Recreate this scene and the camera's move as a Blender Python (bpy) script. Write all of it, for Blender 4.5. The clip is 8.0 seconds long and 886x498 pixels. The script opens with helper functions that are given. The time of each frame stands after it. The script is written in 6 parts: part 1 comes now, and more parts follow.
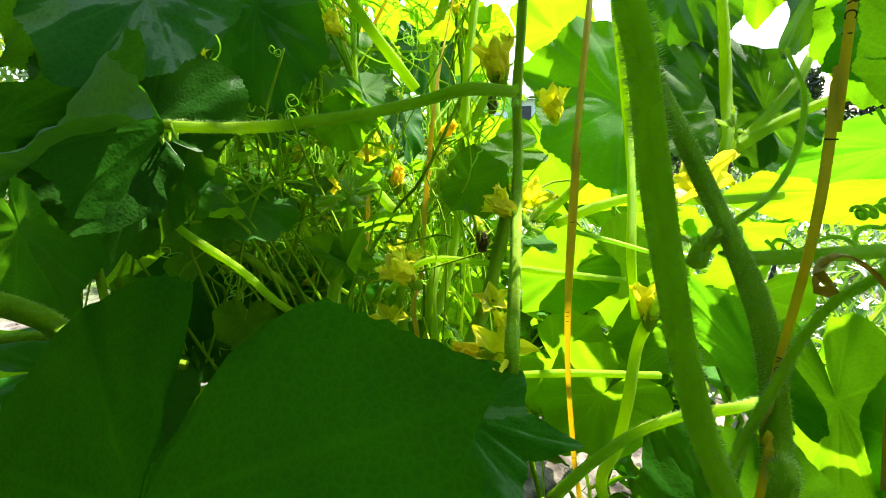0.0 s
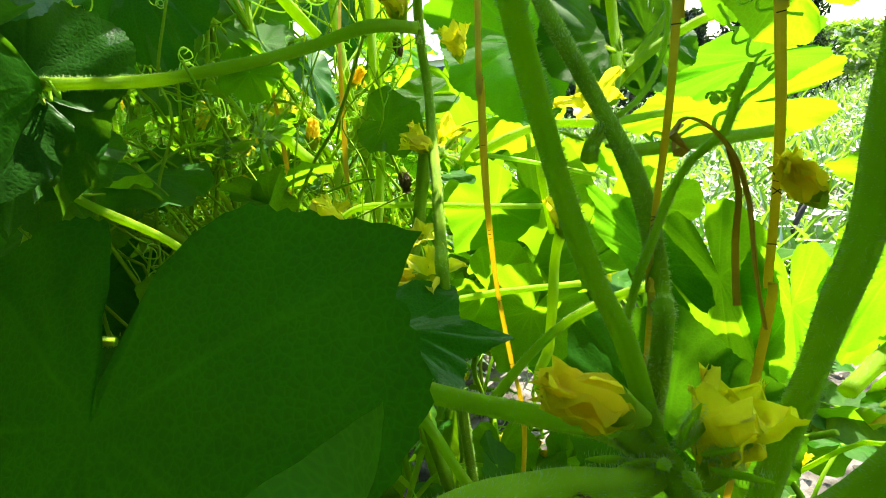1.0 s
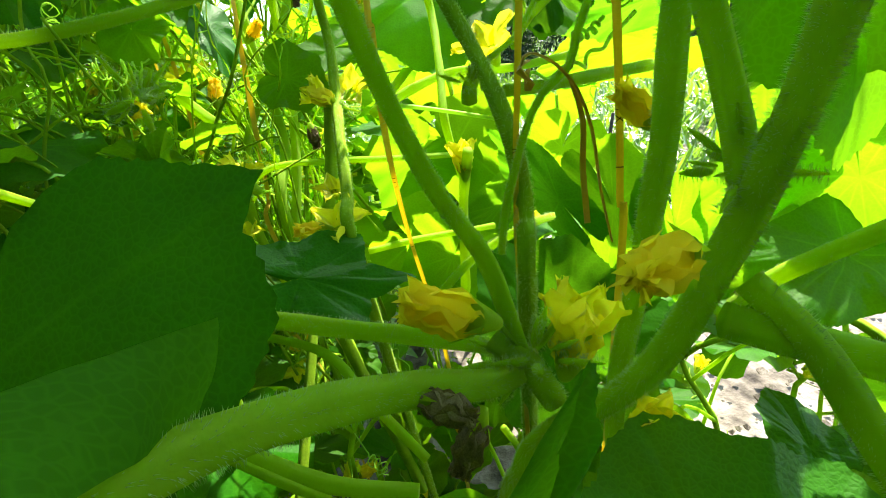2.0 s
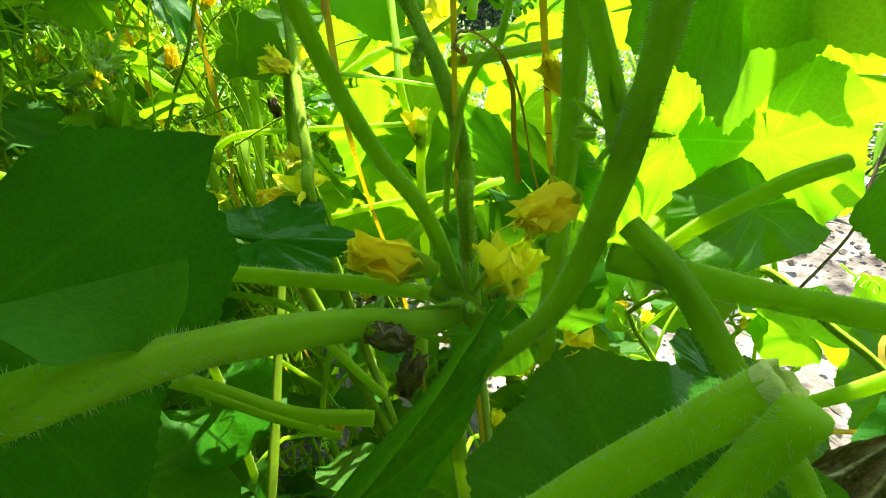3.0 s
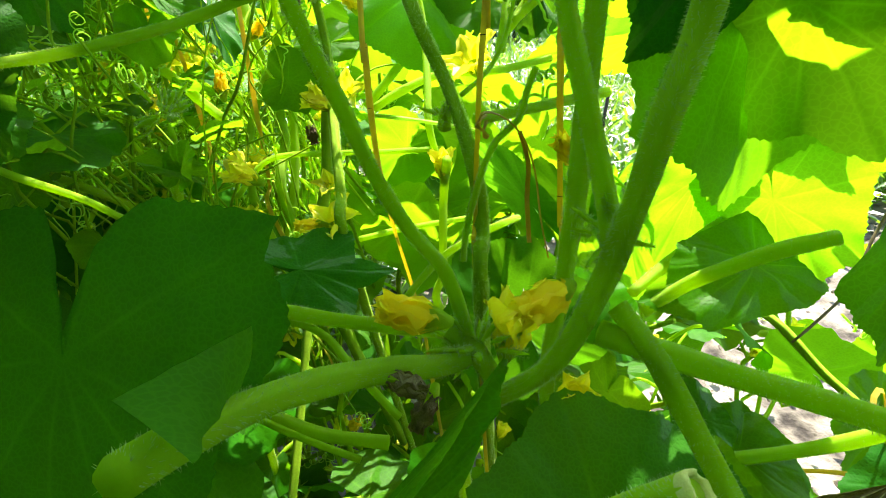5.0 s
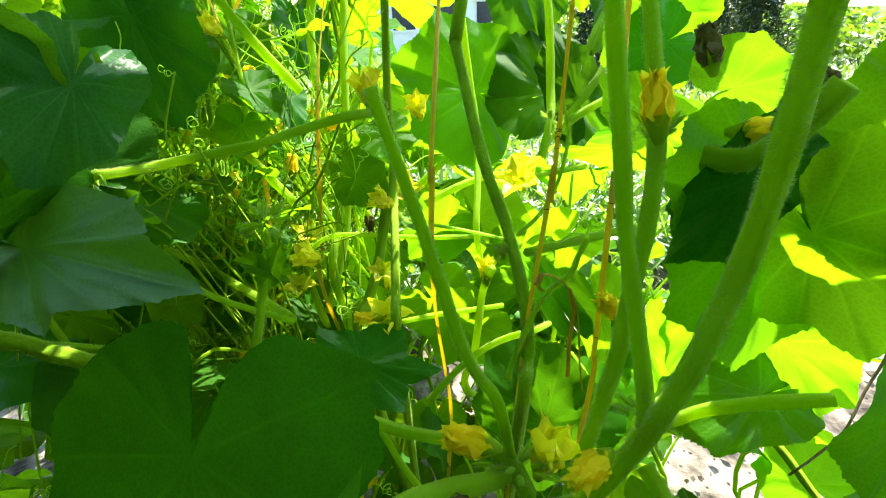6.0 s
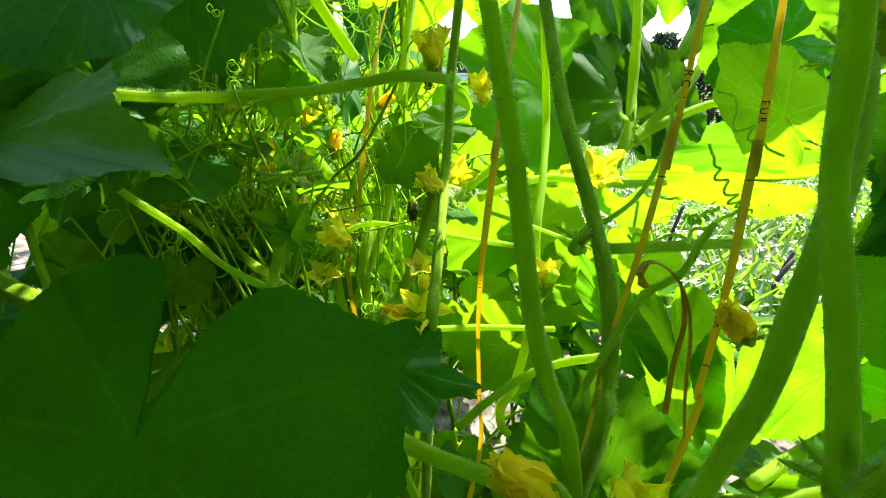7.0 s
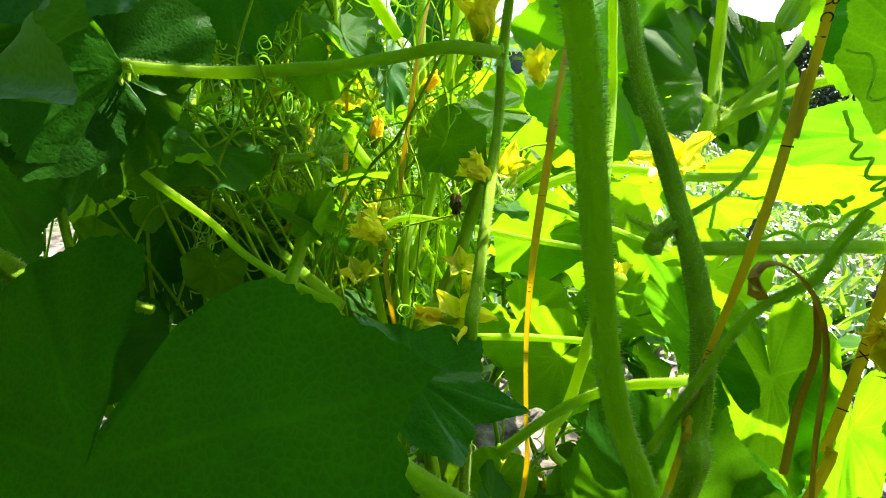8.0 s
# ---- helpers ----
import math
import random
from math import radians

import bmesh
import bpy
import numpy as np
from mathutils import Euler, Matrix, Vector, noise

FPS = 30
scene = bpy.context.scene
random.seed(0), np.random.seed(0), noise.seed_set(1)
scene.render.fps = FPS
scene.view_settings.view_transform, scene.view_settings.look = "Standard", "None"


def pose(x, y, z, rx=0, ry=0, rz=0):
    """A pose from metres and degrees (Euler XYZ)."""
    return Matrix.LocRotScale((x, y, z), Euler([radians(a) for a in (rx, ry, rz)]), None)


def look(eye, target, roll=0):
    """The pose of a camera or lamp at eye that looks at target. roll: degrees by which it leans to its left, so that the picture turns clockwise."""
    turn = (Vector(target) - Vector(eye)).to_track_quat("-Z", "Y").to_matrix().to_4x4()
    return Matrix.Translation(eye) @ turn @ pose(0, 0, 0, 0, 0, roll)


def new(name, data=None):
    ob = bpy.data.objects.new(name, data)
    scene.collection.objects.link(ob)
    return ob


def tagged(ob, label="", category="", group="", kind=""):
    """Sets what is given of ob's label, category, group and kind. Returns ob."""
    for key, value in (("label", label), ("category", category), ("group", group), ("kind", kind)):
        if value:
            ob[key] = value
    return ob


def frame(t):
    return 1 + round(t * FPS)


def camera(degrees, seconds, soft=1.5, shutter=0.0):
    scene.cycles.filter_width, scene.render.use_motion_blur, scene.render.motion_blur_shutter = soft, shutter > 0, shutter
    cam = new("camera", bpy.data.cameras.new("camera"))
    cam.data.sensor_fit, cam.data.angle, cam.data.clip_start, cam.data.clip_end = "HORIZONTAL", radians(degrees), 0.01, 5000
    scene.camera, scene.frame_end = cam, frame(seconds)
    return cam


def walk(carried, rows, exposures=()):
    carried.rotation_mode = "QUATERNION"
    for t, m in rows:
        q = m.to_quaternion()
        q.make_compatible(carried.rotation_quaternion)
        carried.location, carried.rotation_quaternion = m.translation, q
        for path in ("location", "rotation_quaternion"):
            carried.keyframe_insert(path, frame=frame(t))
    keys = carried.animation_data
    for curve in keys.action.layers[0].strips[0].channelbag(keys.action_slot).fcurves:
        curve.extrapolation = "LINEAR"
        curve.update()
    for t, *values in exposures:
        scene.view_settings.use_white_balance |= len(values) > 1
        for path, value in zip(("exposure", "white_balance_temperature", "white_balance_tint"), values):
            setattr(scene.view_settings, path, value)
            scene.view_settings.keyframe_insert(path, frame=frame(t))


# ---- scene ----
cam = camera(90.0, 8.0, soft=1.0)
PATH = [
    (0, (0.0127, -0.0044, 0.7770), (-0.1117, 1.9261, 0.2694), -2.90),
    (0.5, (0.0152, -0.0115, 0.7681), (0.0109, 1.9008, 0.1824), -6.48),
    (1, (0.0161, -0.0233, 0.7582), (0.1671, 1.8555, 0.0895), -8.07),
    (1.5, (0.0251, -0.0335, 0.7525), (0.2813, 1.7939, -0.0188), -9.52),
    (2, (0.0406, -0.0430, 0.7508), (0.3615, 1.7312, -0.1149), -10.68),
    (3.3, (0.0502, -0.0738, 0.7569), (0.4506, 1.5917, -0.2755), -10.20),
    (3.5, (0.0562, -0.0757, 0.7592), (0.4478, 1.5781, -0.2950), -10.48),
    (4, (0.0653, -0.0824, 0.7627), (0.4461, 1.5608, -0.3119), -11.22),
    (4.2, (0.0682, -0.0824, 0.7650), (0.4413, 1.5598, -0.3138), -11.25),
    (5.3, (0.0439, -0.0767, 0.8132), (0.3149, 1.6466, -0.1650), -7.15),
    (5.5, (0.0420, -0.0759, 0.8326), (0.3063, 1.6589, -0.1268), -5.91),
    (6, (0.0229, -0.0829, 0.8661), (0.3270, 1.6785, -0.0312), -2.87),
    (6.5, (0.0150, -0.0706, 0.8459), (0.2724, 1.7368, 0.0292), -0.43),
    (7, (0.0145, -0.0379, 0.8068), (0.1900, 1.8113, 0.0656), 2.43),
    (7.5, (0.0210, -0.0127, 0.7899), (0.0743, 1.8481, 0.0587), 3.00),
    (8, (0.0222, -0.0019, 0.7877), (-0.0312, 1.8573, 0.0525), 1.32),
]
walk(cam, [(t, look(eye, target, roll)) for t, eye, target, roll in PATH],
     exposures=[(0.0, 2.13), (1.0, 2.22), (2.0, 2.34), (3.5, 2.45), (5.5, 2.48), (6.5, 2.33), (7.0, 2.15), (8.0, 2.18)])

# ---- world and light ----
SUN_ELEV, SUN_AZ = 52.0, 45.0          # degrees; azimuth from +y towards +x
world = bpy.data.worlds.new("sky_world")
scene.world = world
world.use_nodes = True
wn = world.node_tree
sky = wn.nodes.new("ShaderNodeTexSky")
sky.sky_type = "NISHITA"
sky.sun_disc = False
sky.sun_elevation = radians(SUN_ELEV)
sky.sun_rotation = radians(SUN_AZ)
wn.links.new(sky.outputs[0], wn.nodes["Background"].inputs[0])
wn.nodes["Background"].inputs[1].default_value = 0.145
sun = new("sun", bpy.data.lights.new("sun", "SUN"))
sun.data.energy = 5.0
sun.data.angle = radians(0.5)
sun.data.color = (1.0, 0.96, 0.88)
SUN_DIR = Vector((math.sin(radians(SUN_AZ)) * math.cos(radians(SUN_ELEV)),
                  math.cos(radians(SUN_AZ)) * math.cos(radians(SUN_ELEV)), math.sin(radians(SUN_ELEV))))
sun.matrix_world = look(SUN_DIR * 30, (0, 0, 0))
tagged(sun, kind="structure")

# ---- materials ----


def material(name):
    m = bpy.data.materials.new(name)
    m.use_nodes = True
    nt = m.node_tree
    nt.nodes.clear()
    out = nt.nodes.new("ShaderNodeOutputMaterial")

    def node(kind, **values):
        n = nt.nodes.new("ShaderNode" + kind)
        for k, v in values.items():
            if k in n.inputs:
                n.inputs[k].default_value = v
        return n

    def link(a, b):
        nt.links.new(a, b)
    return m, nt, out, node, link


def noise_at(node, link, scale, detail=4.0, coord="Object"):
    co = node("TexCoord")
    n = node("TexNoise", Scale=scale, Detail=detail)
    link(co.outputs[coord], n.inputs["Vector"])
    return n


def ramp(nt, link, fac, stops):
    r = nt.nodes.new("ShaderNodeValToRGB")
    els = r.color_ramp.elements
    while len(els) < len(stops):
        els.new(0.5)
    for e, (p, c) in zip(els, stops):
        e.position, e.color = p, (*c, 1)
    link(fac, r.inputs[0])
    return r.outputs[0]


def mix_rgb(nt, link, fac, a, b, kind="MIX"):
    m = nt.nodes.new("ShaderNodeMix")
    m.data_type, m.blend_type = "RGBA", kind
    for k, v in ((0, fac), (6, a), (7, b)):
        if hasattr(v, "links"):
            link(v, m.inputs[k])
        else:
            m.inputs[k].default_value = v if k == 0 else (*v, 1)
    return m.outputs[2]


def foliage(name, top, through_col, trans=0.55, gloss=0.07, rough=0.45, cells=160.0, hue=0.012, bump=0.3, k=1.0, vein_col=(0.08, 0.22, 0.006)):
    """Thin leaf tissue: reflects a little, passes yellow-green light, with pale veins and a puckered net."""
    m, nt, out, node, link = material(name)
    co = node("TexCoord")
    geo = node("ObjectInfo")
    big = noise_at(node, link, 22.0 * k, 3.0)
    fine = noise_at(node, link, 420.0 * k, 2.0)
    vor = node("TexVoronoi", Scale=cells * k)
    vor.feature = "DISTANCE_TO_EDGE"
    link(co.outputs["Object"], vor.inputs["Vector"])
    net = node("MapRange")
    net.inputs[1].default_value, net.inputs[2].default_value = 0.0, 0.16
    net.inputs[3].default_value, net.inputs[4].default_value = 1.0, 0.0
    link(vor.outputs["Distance"], net.inputs[0])
    att = node("Attribute")
    att.attribute_name = "vein"
    hs = node("HueSaturation")
    rnd = node("MapRange")
    rnd.inputs[3].default_value, rnd.inputs[4].default_value = 0.5 - hue, 0.5 + hue
    link(geo.outputs["Random"], rnd.inputs[0])
    link(rnd.outputs[0], hs.inputs["Hue"])
    val = node("MapRange")
    val.inputs[3].default_value, val.inputs[4].default_value = 0.72, 1.25
    link(big.outputs[0], val.inputs[0])
    per = node("MapRange")
    per.inputs[3].default_value, per.inputs[4].default_value = 0.75, 1.25
    scr = nt.nodes.new("ShaderNodeMath")
    scr.operation = "FRACT"
    mul = nt.nodes.new("ShaderNodeMath")
    mul.operation = "MULTIPLY"
    mul.inputs[1].default_value = 17.3
    link(geo.outputs["Random"], mul.inputs[0])
    link(mul.outputs[0], scr.inputs[0])
    link(scr.outputs[0], per.inputs[0])
    pv = nt.nodes.new("ShaderNodeMath")
    pv.operation = "MULTIPLY"
    link(val.outputs[0], pv.inputs[0])
    link(per.outputs[0], pv.inputs[1])
    link(pv.outputs[0], hs.inputs["Value"])
    c1 = mix_rgb(nt, link, 0.0, top, top)
    m1 = nt.nodes.new("ShaderNodeMath")
    m1.operation = "MULTIPLY"
    m1.inputs[1].default_value = 0.24
    link(net.outputs[0], m1.inputs[0])
    c1 = mix_rgb(nt, link, m1.outputs[0], top, tuple(min(1, x * 2.0) for x in top))
    c1 = mix_rgb(nt, link, att.outputs["Fac"], c1, vein_col)
    link(c1, hs.inputs["Color"])
    hs2 = node("HueSaturation")
    link(rnd.outputs[0], hs2.inputs["Hue"])
    link(pv.outputs[0], hs2.inputs["Value"])
    c2 = mix_rgb(nt, link, m1.outputs[0], through_col, tuple(min(1, x * 1.5) for x in through_col))
    c2 = mix_rgb(nt, link, att.outputs["Fac"], c2, tuple(min(1, x * 1.5) for x in through_col))
    link(c2, hs2.inputs["Color"])
    bm_ = node("Bump", Strength=bump, Distance=0.0026)
    h = nt.nodes.new("ShaderNodeMath")
    h.operation = "MULTIPLY_ADD"
    h.inputs[1].default_value = 0.8
    link(fine.outputs[0], h.inputs[0])
    link(vor.outputs["Distance"], h.inputs[2])
    link(h.outputs[0], bm_.inputs["Height"])
    d = node("BsdfDiffuse")
    t = node("BsdfTranslucent")
    g = node("BsdfGlossy", Roughness=rough)
    g.inputs["Color"].default_value = (1.0, 0.98, 0.9, 1)
    link(hs.outputs[0], d.inputs["Color"])
    link(hs2.outputs[0], t.inputs["Color"])
    for s in (d, g):
        link(bm_.outputs[0], s.inputs["Normal"])
    a = node("MixShader")
    a.inputs[0].default_value = trans
    link(d.outputs[0], a.inputs[1])
    link(t.outputs[0], a.inputs[2])
    lw = node("Fresnel", IOR=1.38)
    gl = nt.nodes.new("ShaderNodeMath")
    gl.operation = "MULTIPLY_ADD"
    gl.inputs[1].default_value = gloss * 4
    gl.inputs[2].default_value = gloss * 0.2
    gl.use_clamp = True
    link(lw.outputs[0], gl.inputs[0])
    b = node("MixShader")
    link(gl.outputs[0], b.inputs[0])
    link(a.outputs[0], b.inputs[1])
    link(g.outputs[0], b.inputs[2])
    link(b.outputs[0], out.inputs[0])
    return m


def plain(name, stops, scale, rough=0.6, bump=0.3, dist=0.001, detail=5.0, metal=0.0, second=None, trans=0.0, trans_col=(0.3, 0.5, 0.05), deep=0.0):
    """Grainy surface whose colour runs through the stops, with relief at two scales."""
    m, nt, out, node, link = material(name)
    n = noise_at(node, link, scale, detail)
    n2 = noise_at(node, link, second or scale * 7.3, 3.0)
    s = nt.nodes.new("ShaderNodeMath")
    s.operation = "MULTIPLY_ADD"
    s.inputs[1].default_value = 0.4
    link(n2.outputs[0], s.inputs[0])
    k = nt.nodes.new("ShaderNodeMath")
    k.operation = "MULTIPLY"
    k.inputs[1].default_value = 0.6
    link(n.outputs[0], k.inputs[0])
    link(k.outputs[0], s.inputs[2])
    col = ramp(nt, link, s.outputs[0], stops)
    p = node("BsdfPrincipled", Roughness=rough, Metallic=metal, **{"Specular IOR Level": 0.12})
    b = node("Bump", Strength=bump, Distance=dist)
    link(s.outputs[0], b.inputs["Height"])
    link(b.outputs[0], p.inputs["Normal"])
    link(col, p.inputs["Base Color"])
    if deep:
        p.inputs["Subsurface Weight"].default_value = 0.35
        p.inputs["Subsurface Radius"].default_value = (1.0, 0.9, 0.15)
        p.inputs["Subsurface Scale"].default_value = deep
    if trans:
        t = node("BsdfTranslucent")
        t.inputs["Color"].default_value = (*trans_col, 1)
        a = node("MixShader")
        a.inputs[0].default_value = trans
        link(p.outputs[0], a.inputs[1])
        link(t.outputs[0], a.inputs[2])
        link(a.outputs[0], out.inputs[0])
    else:
        link(p.outputs[0], out.inputs[0])
    return m


LEAF = foliage("cucumber_leaf", (0.022, 0.105, 0.0015), (0.208, 0.445, 0.004), 0.55, 0.003, 0.6, cells=330.0, bump=0.32)
LEAF_FAR = foliage("cucumber_leaf_far", (0.022, 0.105, 0.0015), (0.208, 0.445, 0.004), 0.55, 0.003, 0.65, k=0.085)
# darker, less translucent copy of the leaf: shade put into its colour
LEAF_SHADED = foliage("shaded_leaf", (0.018, 0.092, 0.007), (0.11, 0.31, 0.005), 0.38, 0.006, 0.55, cells=380.0, bump=0.24, vein_col=(0.03, 0.115, 0.012))
# in-between copy: the half shade of overlapping leaves put into the colour
LEAF_HALF_SHADE = foliage("half_shaded_leaf", (0.024, 0.100, 0.006), (0.125, 0.33, 0.004), 0.45, 0.004, 0.58, cells=350.0, bump=0.18, vein_col=(0.05, 0.16, 0.008))
# shaded copy with the sky's bluish sheen put into colour and gloss
LEAF_SKY_SHEEN = foliage("sky_sheen_leaf", (0.014, 0.084, 0.018), (0.09, 0.30, 0.012), 0.36, 0.014, 0.50, cells=300.0, bump=0.2, vein_col=(0.04, 0.15, 0.04))
STEM = plain("vine_stem", [(0.3, (0.14, 0.26, 0.010)), (0.7, (0.25, 0.38, 0.025))], 60, 0.75, 0.6, 0.0008, trans=0.44, trans_col=(0.58, 0.82, 0.01), deep=0.006, second=700)
STEM_DARK = plain("dark_vine_stem", [(0.3, (0.12, 0.23, 0.004)), (0.7, (0.26, 0.40, 0.015))], 70, 0.8, 0.6, 0.0008, trans=0.12, trans_col=(0.32, 0.48, 0.0), deep=0.003, second=700)
PETIOLE = plain("petiole_skin", [(0.3, (0.16, 0.28, 0.010)), (0.7, (0.26, 0.40, 0.025))], 60, 0.75, 0.6, 0.0008, trans=0.5, trans_col=(0.60, 0.86, 0.01), deep=0.006, second=700)
HAIR = plain("hair_tissue", [(0.3, (0.45, 0.60, 0.18)), (0.7, (0.62, 0.74, 0.30))], 60, 0.5, 0.0, trans=0.5, trans_col=(0.6, 0.7, 0.35))
TENDRIL = plain("tendril_skin", [(0.3, (0.32, 0.52, 0.03)), (0.7, (0.48, 0.66, 0.08))], 90, 0.5, 0.2, 0.0004, trans=0.55, trans_col=(0.55, 0.82, 0.1))
PETAL = foliage("petal_tissue", (0.86, 0.74, 0.03), (0.95, 0.87, 0.02), 0.5, 0.02, 0.7, 260.0, 0.008, 0.25, 0.025, (0.62, 0.42, 0.03))
WILT = plain("wilted_petal", [(0.3, (0.88, 0.62, 0.02)), (0.7, (0.95, 0.78, 0.06))], 6, 0.8, 0.4, 0.001, trans=0.68, trans_col=(0.98, 0.82, 0.03))
DRY = plain("dry_tissue", [(0.3, (0.07, 0.05, 0.03)), (0.7, (0.30, 0.22, 0.14))], 30, 0.8, 0.8, 0.001, trans=0.2, trans_col=(0.3, 0.18, 0.08))
DEAD = foliage("dead_leaf_tissue", (0.062, 0.050, 0.018), (0.085, 0.062, 0.014), 0.25, 0.003, 0.8, cells=260.0, bump=0.6, vein_col=(0.26, 0.22, 0.12))
CUT = plain("cut_pith", [(0.3, (0.42, 0.40, 0.12)), (0.7, (0.66, 0.68, 0.26))], 300, 0.8, 0.7, 0.001, trans=0.25, trans_col=(0.6, 0.6, 0.1))
TAPE = plain("amber_tape", [(0.3, (0.40, 0.29, 0.04)), (0.7, (0.64, 0.50, 0.10))], 90, 0.3, 0.3, 0.0008, trans=0.56, trans_col=(0.84, 0.65, 0.06))
# browner, less translucent copy of the tape for knot and loose ends
TAPE_BROWN = plain("brown_tape", [(0.3, (0.27, 0.18, 0.05)), (0.7, (0.50, 0.35, 0.10))], 90, 0.35, 0.4, 0.0008, trans=0.48, trans_col=(0.64, 0.43, 0.07))
INK = plain("black_ink", [(0.3, (0.012, 0.012, 0.012)), (0.7, (0.03, 0.03, 0.03))], 90, 0.5, 0.05)

# ---- shapes ----
ORIGIN = {}


def mesh_from(name, verts, faces, mat, smooth=True, vein=None):
    me = bpy.data.meshes.new(name)
    me.from_pydata([tuple(v) for v in verts], [], faces)
    me.materials.append(mat)
    if smooth:
        me.polygons.foreach_set("use_smooth", [True] * len(me.polygons))
    if vein is not None:
        a = me.attributes.new("vein", "FLOAT", "POINT")
        a.data.foreach_set("value", list(vein))
    me.update()
    return me


def part(name, me, parent, m=None, label=""):
    """One mesh under a thing or under a part; m is its pose in the world."""
    ob = new(name, me)
    m = m or Matrix()
    ORIGIN[ob.name] = m
    ob.parent = parent
    ob.matrix_local = ORIGIN[parent.name].inverted() @ m
    return tagged(ob, label)


def thing(name, place, label, category, group="", kind=""):
    ob = new(name)
    ob.empty_display_size = 0.02
    ob.matrix_world = ORIGIN[ob.name] = Matrix.Translation(place)
    return tagged(ob, label, category, group, kind)


def spline(pts, step=0.006):
    """Smooth run of points through pts."""
    P = [Vector(p) for p in pts]
    if len(P) == 2:
        P = [P[0], P[0].lerp(P[1], 0.5), P[1]]
    P = [P[0] * 2 - P[1]] + P + [P[-1] * 2 - P[-2]]
    out = []
    for i in range(1, len(P) - 2):
        a, b, c, d = P[i - 1:i + 3]
        n = max(2, int((c - b).length / step))
        for k in range(n):
            t = k / n
            out.append(0.5 * ((2 * b) + (c - a) * t + (2 * a - 5 * b + 4 * c - d) * t * t + (3 * b - a - 3 * c + d) * t ** 3))
    out.append(P[-2])
    return out


def frames_along(run):
    tans = [(run[min(i + 1, len(run) - 1)] - run[max(i - 1, 0)]).normalized() for i in range(len(run))]
    ref = Vector((0.31, -0.87, 0.2))
    u = (ref - tans[0] * ref.dot(tans[0])).normalized()
    res = []
    for t in tans:
        u = (u - t * u.dot(t)).normalized()
        res.append((u.copy(), t.cross(u)))
    return res


def tube(name, pts, r0, r1, mat, sides=10, step=0.006, ridge=0.0, rough=0.04, seed=0):
    """Tapered, slightly ridged and uneven stalk through pts."""
    run = spline(pts, step)
    fr = frames_along(run)
    rng = random.Random(seed)
    ph = rng.random() * 6
    verts, faces = [], []
    n = len(run)
    for i, (c, (u, v)) in enumerate(zip(run, fr)):
        s = i / (n - 1)
        r = (r0 + (r1 - r0) * s) * (1 + rough * math.sin(i * 0.9 + ph) + rough * math.sin(i * 0.37 + 2 * ph))
        for k in range(sides):
            a = 2 * math.pi * k / sides
            q = r * (1 + ridge * math.cos(5 * a + ph))
            verts.append(c + (u * math.cos(a) + v * math.sin(a)) * q)
    for i in range(n - 1):
        for k in range(sides):
            a, b = i * sides + k, i * sides + (k + 1) % sides
            faces.append((a, b, b + sides, a + sides))
    faces.append(tuple(range(sides))[::-1])
    faces.append(tuple(range((n - 1) * sides, n * sides)))
    return mesh_from(name, verts, faces, mat)


def fuzz(pts, r, per_cm, length, seed=0):
    """Short stiff hairs standing off a stalk."""
    rng = random.Random(seed)
    run = spline(pts, 0.004)
    fr = frames_along(run)
    verts, faces = [], []
    total = sum((run[i + 1] - run[i]).length for i in range(len(run) - 1))
    for _ in range(int(total * 100 * per_cm)):
        f = rng.random() * (len(run) - 1.001)
        i = int(f)
        c = run[i].lerp(run[i + 1], f - i)
        u, v = fr[i]
        a = rng.random() * 2 * math.pi
        o = u * math.cos(a) + v * math.sin(a)
        side = o.cross(run[i + 1] - run[i]).normalized()
        along = (run[i + 1] - run[i]).normalized()
        L = length * rng.uniform(0.5, 1.2)
        w = 0.00008
        b = len(verts)
        tip = c + o * (r + L) + along * L * rng.uniform(-0.5, 0.3)
        verts += [c + o * r * 0.95 + side * w, c + o * r * 0.95 - side * w * 0.5 + along * w, c + o * r * 0.95 - side * w * 0.5 - along * w, tip]
        faces += [(b, b + 1, b + 3), (b + 1, b + 2, b + 3), (b + 2, b, b + 3)]
    return mesh_from("hairs", verts, faces, HAIR)


OUT = [(0, 1.0), (8, 0.95), (22, 0.86), (38, 0.88), (50, 0.95), (60, 0.87), (78, 0.82), (92, 0.86), (102, 0.92), (114, 0.85), (135, 0.76), (155, 0.62), (168, 0.46), (176, 0.24), (180, 0.06)]
# a lopsided blade whose base notch is turned to one side, with a long corner on its shoulder
LOPSIDED = [(-205, 0.05), (-188, 0.08), (-184, 0.34), (-181, 0.48), (-177, 0.57), (-168, 0.62), (-154, 0.66), (-132, 0.74), (-112, 0.86), (-95, 0.78), (-70, 0.82), (-50, 0.90), (-25, 0.84), (0, 1.0),
            (25, 0.74), (45, 0.66), (60, 0.70), (72, 0.82), (82, 0.90), (90, 0.88), (96, 0.86), (101, 0.96), (106, 0.88), (112, 0.80), (120, 0.72), (128, 0.67), (133, 0.60), (137, 0.50), (140, 0.38), (143, 0.10), (155, 0.05)]
# five pointed lobes with notches between them
FRILLED = [(-205, 0.05), (-172, 0.12), (-160, 0.46), (-146, 0.66), (-128, 0.86), (-112, 0.70), (-94, 0.62), (-74, 0.84), (-58, 1.0), (-42, 0.76), (-24, 0.62), (-10, 0.82), (0, 1.0),
           (10, 0.82), (24, 0.62), (42, 0.76), (58, 1.0), (74, 0.84), (94, 0.62), (112, 0.70), (128, 0.86), (146, 0.66), (155, 0.30)]
